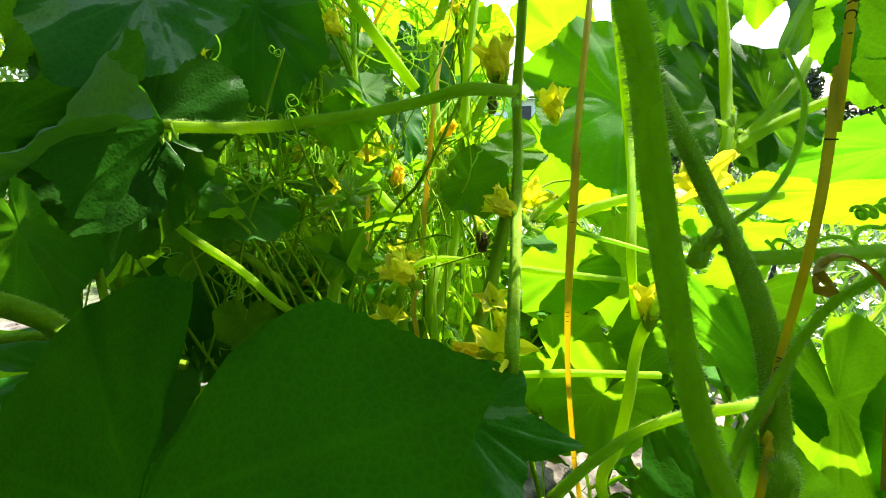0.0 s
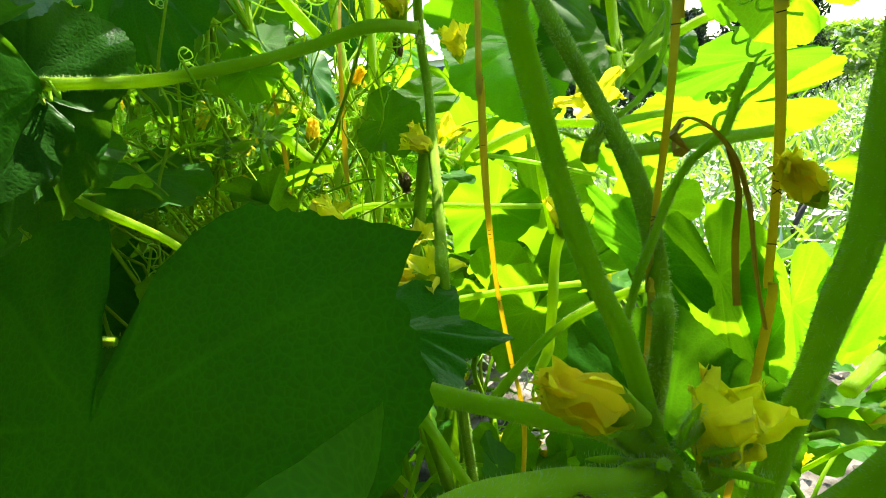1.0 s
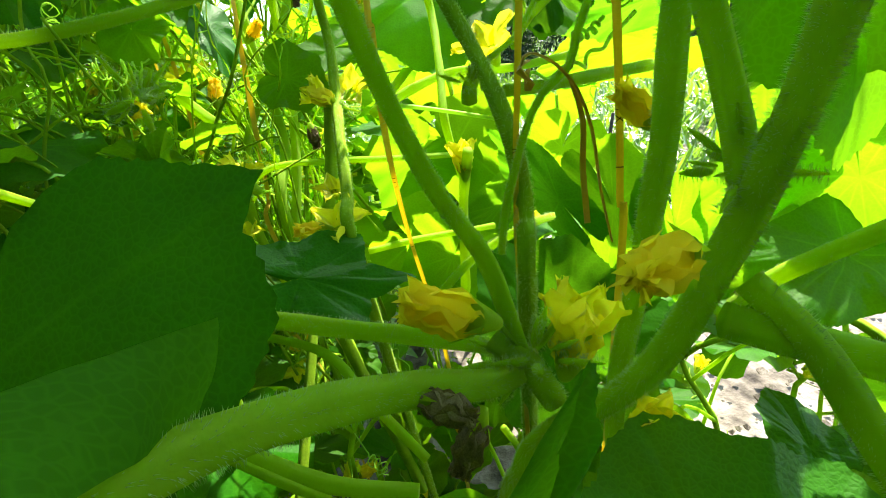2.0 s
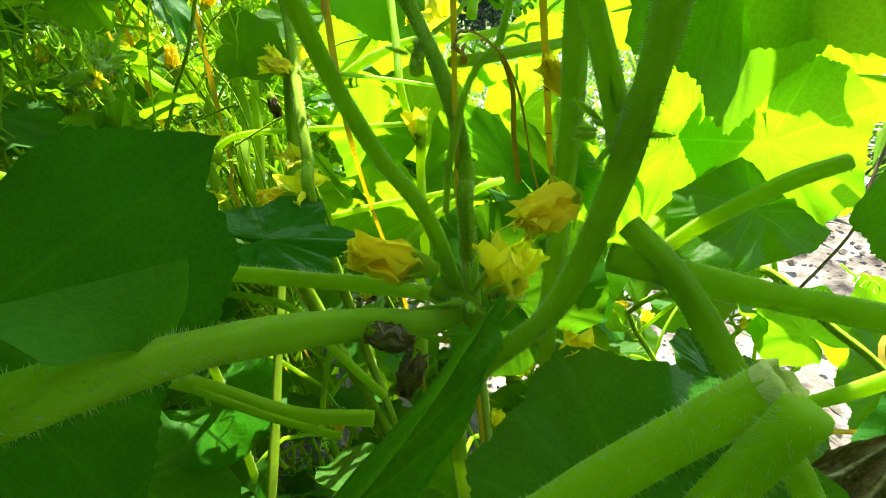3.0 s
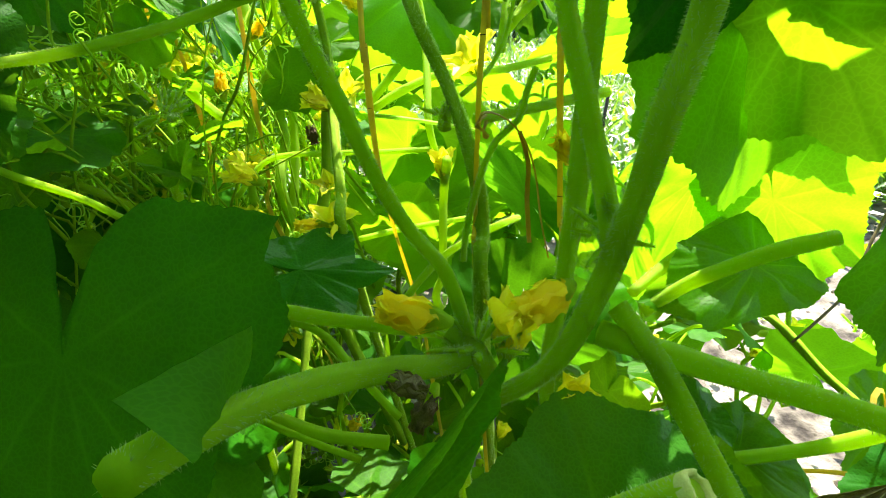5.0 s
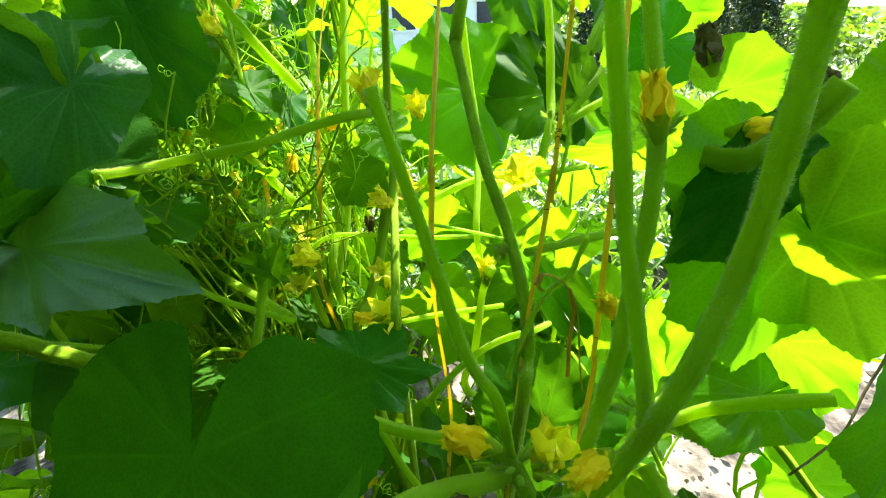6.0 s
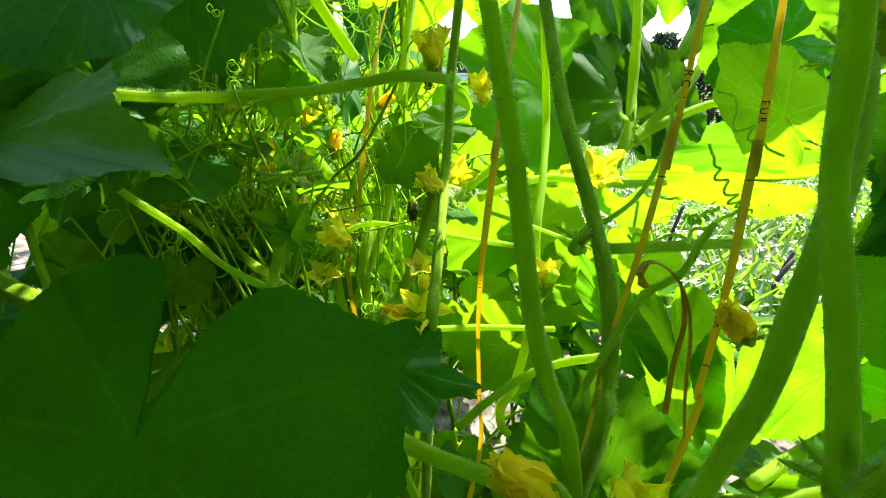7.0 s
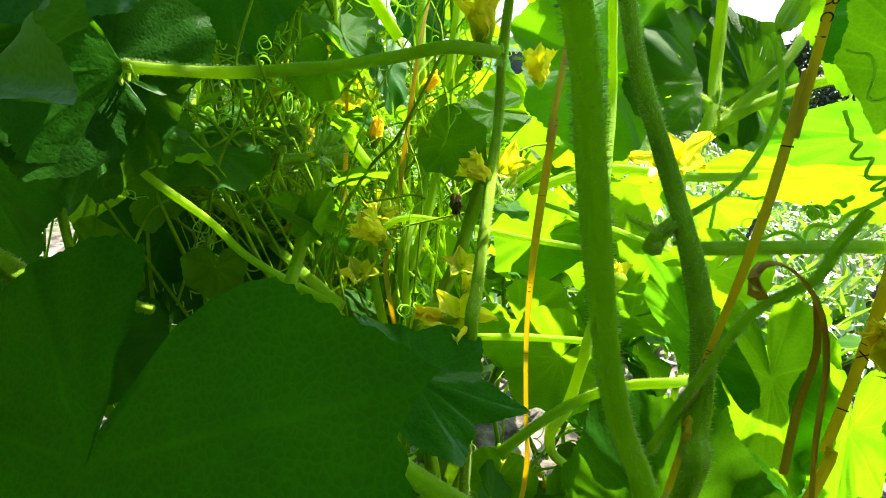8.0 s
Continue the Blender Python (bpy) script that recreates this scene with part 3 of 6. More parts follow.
stalk('petiole', near_vine, [(0.0285, 0.0879, 0.8477), (0.0412, 0.0831, 0.7996), (0.0441, 0.0820, 0.7886), (0.0467, 0.0828, 0.7763), (0.0507, 0.0859, 0.7615), (0.0541, 0.0856, 0.7454), (0.0589, 0.0863, 0.7265), (0.0674, 0.0898, 0.7025), (0.0815, 0.0957, 0.6715), (0.0860, 0.0820, 0.6340)], 0.0023, 0.0036, PETIOLE, 60, seed=3)
stalk('stem', dark_vine, [(0.1028, 0.2790, 0.8545), (0.1044, 0.2535, 0.8237), (0.1059, 0.2293, 0.7944), (0.1075, 0.2015, 0.7693), (0.1130, 0.1851, 0.7462), (0.1139, 0.1633, 0.7269), (0.1133, 0.1447, 0.7094), (0.1121, 0.1324, 0.6902), (0.1073, 0.1200, 0.6730), (0.1010, 0.1082, 0.6573), (0.1000, 0.1300, 0.5000), (0.1000, 0.1500, 0.3000), (0.1000, 0.1600, -0.0300)], 0.0038, 0.0045, STEM_DARK, 60, seed=4)
stalk('stem', right_vine, [(0.1721, 0.1619, 0.9180), (0.1695, 0.1402, 0.8730), (0.1682, 0.1292, 0.8502), (0.1648, 0.1151, 0.8278), (0.1581, 0.1001, 0.8067), (0.1510, 0.0885, 0.7857), (0.1458, 0.0827, 0.7623), (0.1406, 0.0780, 0.7369), (0.1366, 0.0748, 0.7078), (0.1347, 0.0799, 0.6678), (0.1300, 0.0900, 0.5500), (0.1800, 0.1200, 0.3000), (0.2200, 0.1200, -0.0300)], 0.0040, 0.0046, STEM, 60, seed=5)
stalk('petiole', right_vine, [(0.1170, 0.0993, 0.9201), (0.1194, 0.0860, 0.8719), (0.1207, 0.0787, 0.8454), (0.1220, 0.0708, 0.8170), (0.1267, 0.0676, 0.7837), (0.1278, 0.0541, 0.7528), (0.1301, 0.0420, 0.7193), (0.1291, 0.0379, 0.7085), (0.1280, 0.0339, 0.7057)], 0.0033, 0.0035, PETIOLE, 60, seed=6)
stalk('petiole', right_vine, [(0.1853, 0.1024, 0.8037), (0.1969, 0.0898, 0.8044), (0.2068, 0.0779, 0.8193), (0.2132, 0.0687, 0.8392)], 0.0060, 0.0054, STEM, 60, seed=7)
stalk('stem', mid_vine, [(0.0599, 0.3663, 0.8979), (0.0558, 0.3663, 0.8380), (0.0532, 0.3663, 0.8002), (0.0529, 0.3590, 0.7585), (0.0468, 0.3164, 0.7226), (0.0411, 0.2709, 0.6945), (0.0365, 0.2416, 0.6673), (0.0325, 0.2090, 0.6476), (0.0350, 0.2400, 0.5000), (0.0400, 0.2800, 0.3000), (0.0500, 0.3000, -0.0300)], 0.0036, 0.0042, STEM_DARK, 30, seed=8)
stalk('petiole', mid_vine, [(0.0461, 0.3209, 0.8021), (0.0143, 0.2998, 0.8035), (-0.0201, 0.2989, 0.7968), (-0.0516, 0.2863, 0.7911), (-0.0831, 0.2803, 0.7880), (-0.1120, 0.2709, 0.7859), (-0.1333, 0.2533, 0.7864), (-0.1535, 0.2403, 0.7881)], 0.0040, 0.0031, STEM, 30, seed=9)
stalk('petiole', near_vine, [(0.1248, 0.0341, 0.6718), (0.1446, 0.0216, 0.6644), (0.1647, 0.0105, 0.6567), (0.1832, -0.0012, 0.6511), (0.1975, -0.0143, 0.6488), (0.2080, -0.0271, 0.6487)], 0.0048, 0.0044, PETIOLE, 40, seed=10)
stalk('petiole', near_vine, [(0.1331, 0.0365, 0.6797), (0.1377, 0.0219, 0.6693), (0.1429, 0.0125, 0.6542), (0.1477, 0.0030, 0.6384), (0.1498, -0.0093, 0.6270), (0.1515, -0.0205, 0.6147), (0.1570, -0.0290, 0.5952)], 0.0040, 0.0043, STEM, 40, seed=11)
stalk('petiole', right_vine, [(0.2119, 0.1308, 0.5970), (0.2551, 0.1464, 0.6041), (0.3036, 0.1620, 0.6112), (0.3640, 0.1788, 0.6124)], 0.0038, 0.0037, PETIOLE, 20, seed=12)
stalk('petiole', right_vine, [(0.2163, 0.1239, 0.5846), (0.2405, 0.1159, 0.6046), (0.2554, 0.0974, 0.6268), (0.2664, 0.0793, 0.6451), (0.2852, 0.0686, 0.6527)], 0.0048, 0.0042, PETIOLE, 30, seed=13)
stalk('petiole', right_vine, [(0.1997, 0.0670, 0.5075), (0.2342, 0.0506, 0.5152), (0.2771, 0.0347, 0.5271), (0.3062, 0.0187, 0.5517), (0.3367, 0.0102, 0.5698)], 0.0039, 0.0041, PETIOLE, 30, seed=14)
stalk('petiole', near_vine, [(0.0860, 0.0820, 0.6340), (0.0796, 0.1086, 0.6251), (0.0511, 0.0985, 0.6480), (0.0247, 0.1017, 0.6587), (-0.0039, 0.1173, 0.6629), (-0.0370, 0.1383, 0.6641)], 0.0038, 0.0034, PETIOLE, 30, seed=15)
# stem skin instead of petiole skin on the second one, darkened as if shaded
stalk('petiole', near_vine, [(0.0860, 0.0820, 0.6340), (0.0721, 0.0760, 0.6351), (0.0441, 0.0603, 0.6571), (0.0261, 0.0490, 0.6706), (0.0089, 0.0326, 0.6859), (-0.0025, 0.0180, 0.6968), (-0.0089, 0.0047, 0.7058), (-0.0129, -0.0060, 0.7122)], 0.0056, 0.0052, STEM, 30, seed=16)
stub = stalk('petiole', near_vine, [(0.1036, -0.0364, 0.6927), (0.0943, -0.0307, 0.6805), (0.0816, -0.0267, 0.6701), (0.0671, -0.0232, 0.6593), (0.0493, -0.0168, 0.6430), (0.0315, -0.0103, 0.6167)], 0.0042, 0.0042, PETIOLE, 50, seed=17, label='cut hollow petiole stub')
cut_end(stub, (0.1036, -0.0364, 0.6927), (0.5683, -0.3483, 0.7455), 0.0042)
stalk('petiole', near_vine, [(0.1009, -0.0421, 0.6946), (0.0978, -0.0406, 0.6855), (0.0949, -0.0382, 0.6734), (0.0916, -0.0349, 0.6575), (0.0856, -0.0303, 0.6337), (0.0797, -0.0257, 0.5998)], 0.0034, 0.0034, PETIOLE, 50, seed=19, label='cut hollow petiole stub')
stalk('petiole', sunny_vine, [(0.1291, 0.1841, 0.7187), (0.1568, 0.1950, 0.7155), (0.1830, 0.2012, 0.7144), (0.2130, 0.2107, 0.7122), (0.2396, 0.2151, 0.7111)], 0.0032, 0.0034, STEM, 40, seed=20)
stalk('petiole', near_vine, [(0.0533, 0.2057, 0.5721), (0.0762, 0.2101, 0.5926), (0.1006, 0.2138, 0.6091), (0.1259, 0.2130, 0.6209), (0.1477, 0.2036, 0.6320), (0.1667, 0.2167, 0.6266)], 0.0031, 0.0025, PETIOLE, 30, seed=21)
stalk('petiole', shade_vine, [(-0.2181, 0.3085, 0.7523), (-0.2204, 0.3436, 0.7256), (-0.2052, 0.3619, 0.6978), (-0.1833, 0.3770, 0.6681), (-0.1612, 0.3974, 0.6330), (-0.1093, 0.3452, 0.6242), (-0.0585, 0.2709, 0.6343)], 0.0033, 0.0050, STEM, 20, seed=22)
stalk('petiole', shade_vine, [(-0.1997, 0.2830, 0.7561), (-0.1861, 0.2795, 0.7263), (-0.1416, 0.2722, 0.6945), (-0.1122, 0.2660, 0.6689), (-0.0545, 0.2588, 0.6395)], 0.0027, 0.0027, PETIOLE, 0, seed=23)
stalk('stem', shade_vine, [(-0.0565, 0.2215, 0.7163), (-0.0607, 0.2219, 0.7026), (-0.0647, 0.2208, 0.6889), (-0.0654, 0.2090, 0.6806), (-0.0750, 0.2050, 0.6400), (-0.0900, 0.2600, 0.5000), (-0.1600, 0.2600, -0.0300)], 0.0033, 0.0040, STEM, 30, seed=24)
stalk('petiole', mid_vine, [(-0.0875, 0.4026, 0.9002), (-0.0704, 0.3954, 0.8728), (-0.0458, 0.3967, 0.8374), (-0.0297, 0.4013, 0.8145)], 0.0041, 0.0048, PETIOLE, 0, seed=25)
stalk('petiole', mid_vine, [(-0.1243, 0.3828, 0.7879), (-0.0868, 0.3764, 0.7602), (-0.0662, 0.3696, 0.7334), (-0.0488, 0.3548, 0.7158)], 0.0039, 0.0042, PETIOLE, 0, seed=26)
stalk('stem', mid_vine, [(0.0434, 0.3346, 0.7213), (0.0351, 0.3256, 0.6908), (0.0238, 0.3094, 0.6535), (0.0110, 0.2959, 0.6261), (-0.0020, 0.2747, 0.5897), (0.0300, 0.3000, 0.3000)], 0.0051, 0.0052, STEM_DARK, 0, seed=27)
stalk('stem', sunny_vine, [(0.1373, 0.4038, 0.8736), (0.1412, 0.3884, 0.8157), (0.1444, 0.3758, 0.7684), (0.1311, 0.3235, 0.7262), (0.1194, 0.2858, 0.6908), (0.1274, 0.2917, 0.6446)], 0.0036, 0.0029, PETIOLE, 0, seed=28)
stalk('stem', sunny_vine, [(0.1194, 0.2357, 0.6794), (0.1190, 0.2639, 0.6394), (0.1115, 0.2543, 0.6074), (0.1070, 0.2562, 0.5671), (0.1021, 0.2639, 0.5179), (0.2000, 0.4000, 0.3000), (0.3000, 0.4200, -0.0300)], 0.0036, 0.0041, STEM, 0, seed=29)
stalk('petiole', sunny_vine, [(0.0812, 0.3478, 0.7016), (0.1069, 0.3515, 0.7112), (0.1528, 0.3657, 0.7183), (0.2148, 0.3764, 0.7110), (0.2803, 0.3893, 0.7107)], 0.0039, 0.0037, PETIOLE, 0, seed=30)
stalk('petiole', mid_vine, [(0.0718, 0.2593, 0.7167), (0.1000, 0.2580, 0.7083), (0.1281, 0.2564, 0.6989), (0.1528, 0.2548, 0.6900)], 0.0014, 0.0013, TENDRIL, 0, seed=31)
stalk('petiole', sunny_vine, [(0.0806, 0.4386, 0.6865), (0.1342, 0.4524, 0.7278), (0.1923, 0.4783, 0.7744)], 0.0046, 0.0041, PETIOLE, 0, seed=32)
stalk('stem', sunny_vine, [(0.2607, 0.4973, 0.9297), (0.2583, 0.4677, 0.8622), (0.2517, 0.4388, 0.7981), (0.2401, 0.4071, 0.7612), (0.2232, 0.3864, 0.7271)], 0.0047, 0.0051, PETIOLE, 30, seed=33)
stalk('petiole', sunny_vine, [(0.2376, 0.4063, 0.7408), (0.2672, 0.4147, 0.7665), (0.3095, 0.4366, 0.8014), (0.3334, 0.4560, 0.8297)], 0.0052, 0.0035, PETIOLE, 60, seed=34)
stalk('petiole', sunny_vine, [(0.2445, 0.4025, 0.7501), (0.2786, 0.4044, 0.7703), (0.3205, 0.4057, 0.7874), (0.3429, 0.4074, 0.7905)], 0.0046, 0.0040, PETIOLE, 60, seed=35)
stalk('petiole', dark_vine, [(0.1206, 0.1796, 0.7355), (0.1413, 0.1930, 0.7430), (0.1575, 0.2056, 0.7556), (0.1701, 0.2198, 0.7716), (0.1815, 0.2396, 0.7899), (0.1838, 0.2595, 0.8107)], 0.0014, 0.0011, PETIOLE, 30, seed=36)
stalk('petiole', dark_vine, [(0.0973, 0.1270, 0.6581), (0.1009, 0.1244, 0.6796), (0.1069, 0.1241, 0.6962), (0.1136, 0.1257, 0.7109), (0.1223, 0.1267, 0.7227), (0.1337, 0.1259, 0.7309), (0.1394, 0.1287, 0.7421), (0.1449, 0.1294, 0.7527)], 0.0015, 0.0015, PETIOLE, 60, seed=37)
stalk('petiole', dark_vine, [(0.1150, 0.1788, 0.7329), (0.1099, 0.1815, 0.7247), (0.1097, 0.1845, 0.7171)], 0.0032, 0.0039, STEM, 60, seed=38)
stalk('petiole', mid_vine, [(-0.0622, 0.3518, 0.6445), (-0.0252, 0.3607, 0.6710), (0.0257, 0.3615, 0.6668), (0.0763, 0.3608, 0.6577), (0.1492, 0.3797, 0.6411)], 0.0026, 0.0027, PETIOLE, 0, seed=39)
stalk('petiole', mid_vine, [(0.0409, 0.2757, 0.6100), (0.0823, 0.2862, 0.6045), (0.1531, 0.3056, 0.5899)], 0.0026, 0.0028, PETIOLE, 0, seed=40)
stalk('stem', mid_vine, [(0.0004, 0.5466, 0.9397), (-0.0187, 0.5270, 0.8732), (-0.0189, 0.4802, 0.7816), (-0.0109, 0.4212, 0.6826), (-0.0252, 0.3713, 0.6186), (-0.0072, 0.4112, 0.4180), (0.0200, 0.4000, 0.0000)], 0.0051, 0.0048, STEM, 0, seed=41)
stalk('stem', mid_vine, [(0.0385, 0.4690, 0.8185), (0.0002, 0.4387, 0.7536), (-0.0422, 0.4076, 0.6866), (-0.0515, 0.3675, 0.6198), (-0.0352, 0.4081, 0.4177), (-0.0200, 0.4200, 0.0000)], 0.0041, 0.0043, STEM, 0, seed=42)
stalk('stem', mid_vine, [(0.0295, 0.5495, 0.9357), (0.0142, 0.4966, 0.8246), (0.0060, 0.4463, 0.7219), (-0.0125, 0.4108, 0.6360), (-0.0410, 0.3792, 0.5653)], 0.0045, 0.0045, STEM, 0, seed=43)
stalk('stem', near_vine, [(0.0064, 0.2558, 0.6236), (-0.0157, 0.2134, 0.5689), (-0.0416, 0.1647, 0.5031), (-0.0583, 0.1302, 0.4626)], 0.0032, 0.0034, STEM_DARK, 0, seed=44)
stalk('petiole', near_vine, [(0.0348, 0.0709, 0.5994), (0.0013, 0.0840, 0.6057), (-0.0210, 0.0900, 0.6244), (-0.0434, 0.0956, 0.6424)], 0.0034, 0.0036, PETIOLE, 0, seed=45)
stalk('petiole', near_vine, [(0.0414, 0.1098, 0.5692), (0.0223, 0.1313, 0.5940), (0.0060, 0.1507, 0.6168), (-0.0312, 0.1694, 0.6303)], 0.0025, 0.0021, PETIOLE, 0, seed=46)
stalk('petiole', near_vine, [(0.0218, 0.0584, 0.6100), (-0.0032, 0.0720, 0.6205), (-0.0287, 0.0872, 0.6333)], 0.0018, 0.0015, PETIOLE, 0, seed=47)
stalk('petiole', right_vine, [(0.3799, 0.0260, 0.4501), (0.3699, 0.0625, 0.4828), (0.3575, 0.0907, 0.5020), (0.3454, 0.1225, 0.5267), (0.3430, 0.1377, 0.5302)], 0.0030, 0.0034, STEM_DARK, 0, seed=48)

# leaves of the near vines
big_leaf = leaf(near_vine, (-0.0757, 0.0845, 0.6870), (-0.0690, 0.0115, 0.6000), (0.0050, 0.0560, 0.6930), seed=5, up=False, droop=-0.15, fold=-0.03, wave=0.015, wild=0.3, mat=LEAF_SHADED, shape=LOPSIDED, label='large dark shaded leaf')
curled_margin(big_leaf, (0.0065, 0.0465, 0.7055), (-0.0120, 0.0050, 0.7240), (-0.0040, 0.0320, 0.6910), (0.0086, -0.0181, 0.7256))
leaf(right_vine, (0.3214, 0.1383, 0.6364), (0.3448, 0.1302, 0.5593), (0.2824, 0.1768, 0.6613), seed=663, holes=1)
leaf(sunny_vine, (0.5529, 0.2538, 0.6216), (0.4502, 0.3789, 0.6443), (0.4962, 0.3044, 0.6818), seed=676, holes=2)
leaf(right_vine, (0.2947, 0.1628, 0.7616), (0.3728, 0.1320, 0.6784), (0.3428, 0.1305, 0.7347), seed=689, holes=3)
leaf(right_vine, (0.3325, 0.0511, 0.6716), (0.2896, 0.0319, 0.5877), (0.2801, 0.0574, 0.6413), seed=702, cup=0.1, mat=LEAF_HALF_SHADE)
leaf(right_vine, (0.3050, 0.1250, 0.5980), (0.2140, 0.1160, 0.6030), (0.2391, 0.0935, 0.5790), seed=715)
leaf(right_vine, (0.2376, 0.0368, 0.4980), (0.2225, 0.0771, 0.5345), (0.2810, 0.0629, 0.4994), seed=728)
leaf(near_vine, (0.1188, -0.0026, 0.5623), (0.1275, 0.0657, 0.6043), (0.0546, 0.0429, 0.5867), seed=741, droop=0.1, mat=LEAF_SHADED)
leaf(right_vine, (0.2180, 0.0635, 0.5443), (0.2264, 0.0941, 0.5559), (0.2038, 0.0772, 0.5514), seed=742, mat=LEAF_SHADED)
leaf(near_vine, (0.0197, -0.0118, 0.6661), (0.0879, 0.0338, 0.6698), (0.0487, 0.0108, 0.6749), seed=754, fold=0.8)
leaf(shade_vine, (-0.1580, 0.1630, 0.7730), (-0.0457, 0.0680, 0.7890), (-0.1710, 0.2120, 0.7890), seed=15, cup=0.05, droop=0.08, fold=0.05, wild=0.5, mat=LEAF_SKY_SHEEN, label='broad shaded leaf with a bluish sheen')
leaf(shade_vine, (-0.1520, 0.2390, 0.7880), (-0.1707, 0.1657, 0.7801), (-0.1822, 0.1832, 0.7268), seed=31, droop=0.12, fold=0.08, wild=0.6, shape=FLAP, mat=LEAF_HALF_SHADE, label='large leaf lit from behind with pale veins')
leaf(shade_vine, (-0.1700, 0.2476, 0.7813), (-0.1770, 0.2120, 0.7201), (-0.1860, 0.2104, 0.7476), seed=32, droop=0.1, cup=0.1, mat=LEAF_SHADED, label='very dark shaded leaf')
leaf(shade_vine, (-0.1816, 0.2634, 0.7574), (-0.1500, 0.2947, 0.7516), (-0.1689, 0.2679, 0.7282), seed=33, droop=0.1, mat=LEAF_HALF_SHADE)
leaf(shade_vine, (-0.1336, 0.2202, 0.8468), (-0.1436, 0.1698, 0.8014), (-0.1677, 0.1755, 0.8313), seed=780, mat=LEAF_SKY_SHEEN)
leaf(shade_vine, (-0.1437, 0.2242, 0.8418), (-0.1265, 0.2426, 0.8664), (-0.1549, 0.2360, 0.8653), seed=793)
leaf(shade_vine, (-0.1568, 0.3898, 0.8849), (-0.1237, 0.3452, 0.7966), (-0.1901, 0.3657, 0.8411), seed=806, mat=LEAF_SHADED)
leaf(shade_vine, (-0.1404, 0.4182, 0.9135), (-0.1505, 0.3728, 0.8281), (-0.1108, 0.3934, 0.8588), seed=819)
leaf(shade_vine, (-0.1829, 0.2234, 0.8673), (-0.2171, 0.2291, 0.8186), (-0.1457, 0.2180, 0.8432), seed=832, mat=LEAF_SHADED)
leaf(shade_vine, (-0.1643, 0.2446, 0.7883), (-0.1961, 0.2247, 0.8325), (-0.1581, 0.2771, 0.8469), seed=845, cup=0.1, mat=LEAF_SHADED)
leaf(shade_vine, (-0.1631, 0.1548, 0.7852), (-0.1383, 0.1811, 0.8012), (-0.1431, 0.1612, 0.8053), seed=858, mat=LEAF_SHADED)
leaf(shade_vine, (-0.1796, 0.2721, 0.7821), (-0.1944, 0.2424, 0.7161), (-0.1447, 0.2654, 0.7537), seed=871, mat=LEAF_SHADED)
leaf(mid_vine, (0.1646, 0.4563, 0.7937), (0.0699, 0.4456, 0.8424), (0.1345, 0.4931, 0.8907), seed=884)
leaf(near_vine, (0.0027, 0.1760, 0.6495), (0.0621, 0.1742, 0.6327), (0.0215, 0.2064, 0.6581), seed=897, wave=0.05, fold=-0.12, droop=0.05, shape=FRILLED, mat=LEAF_SHADED, label='dark lobed leaf with a frilled edge')
leaf(shade_vine, (-0.0534, 0.2160, 0.7140), (-0.0752, 0.2130, 0.7291), (-0.0622, 0.2221, 0.7254), seed=910, fold=0.7)
leaf(shade_vine, (-0.0523, 0.2158, 0.7147), (-0.0431, 0.2212, 0.7325), (-0.0564, 0.2219, 0.7253), seed=923, fold=0.8)
leaf(mid_vine, (0.0155, 0.3301, 0.7399), (0.0453, 0.3275, 0.7266), (0.0264, 0.3119, 0.7110), seed=936, near=False)
leaf(mid_vine, (0.0581, 0.4548, 0.7545), (0.0058, 0.4399, 0.7461), (0.0336, 0.4681, 0.7682), seed=949, near=False)
leaf(mid_vine, (-0.1071, 0.5273, 0.8636), (-0.0889, 0.5139, 0.8094), (-0.0692, 0.5545, 0.8431), seed=601, near=False, mat=LEAF_HALF_SHADE)
leaf(mid_vine, (-0.0548, 0.4921, 0.7979), (-0.0441, 0.4721, 0.7505), (-0.0359, 0.5097, 0.7761), seed=602, near=False, mat=LEAF_SHADED)
leaf(mid_vine, (-0.1439, 0.4644, 0.8584), (-0.1295, 0.4527, 0.8160), (-0.1178, 0.4906, 0.8432), seed=603, near=False, mat=LEAF_HALF_SHADE)
leaf(mid_vine, (-0.0335, 0.5897, 0.8711), (-0.0167, 0.5726, 0.8037), (0.0023, 0.6132, 0.8441), seed=604, near=False, mat=LEAF_SHADED)
leaf(mid_vine, (-0.1983, 0.4688, 0.8047), (-0.1832, 0.4528, 0.7708), (-0.1800, 0.4941, 0.7899), seed=605, near=False, mat=LEAF_HALF_SHADE)
leaf(sunny_vine, (0.2871, 0.4387, 0.7830), (0.2663, 0.4805, 0.8598), (0.3157, 0.4511, 0.8225), seed=962, holes=5, mat=LEAF_SHADED)
leaf(sunny_vine, (0.2591, 0.4590, 0.7850), (0.2794, 0.5264, 0.8787), (0.3381, 0.4965, 0.8293), seed=963, holes=6, mat=LEAF_HALF_SHADE)
leaf(sunny_vine, (0.3457, 0.3828, 0.8678), (0.3220, 0.3883, 0.7765), (0.2823, 0.3928, 0.8428), seed=964, holes=1)
leaf(sunny_vine, (0.2472, 0.5509, 0.7927), (0.2907, 0.5350, 0.7719), (0.2769, 0.5570, 0.7428), seed=975, holes=0)
leaf(sunny_vine, (0.3795, 0.4012, 0.7473), (0.3187, 0.4700, 0.7290), (0.3360, 0.4352, 0.7652), seed=988, holes=1, mat=LEAF_HALF_SHADE)
leaf(sunny_vine, (0.4496, 0.4879, 0.6954), (0.3488, 0.5913, 0.6827), (0.4193, 0.5392, 0.6439), seed=4, holes=2)
leaf(sunny_vine, (0.3406, 0.3638, 0.8410), (0.2824, 0.3638, 0.8123), (0.3032, 0.3452, 0.7803), seed=17, mat=LEAF_SHADED)
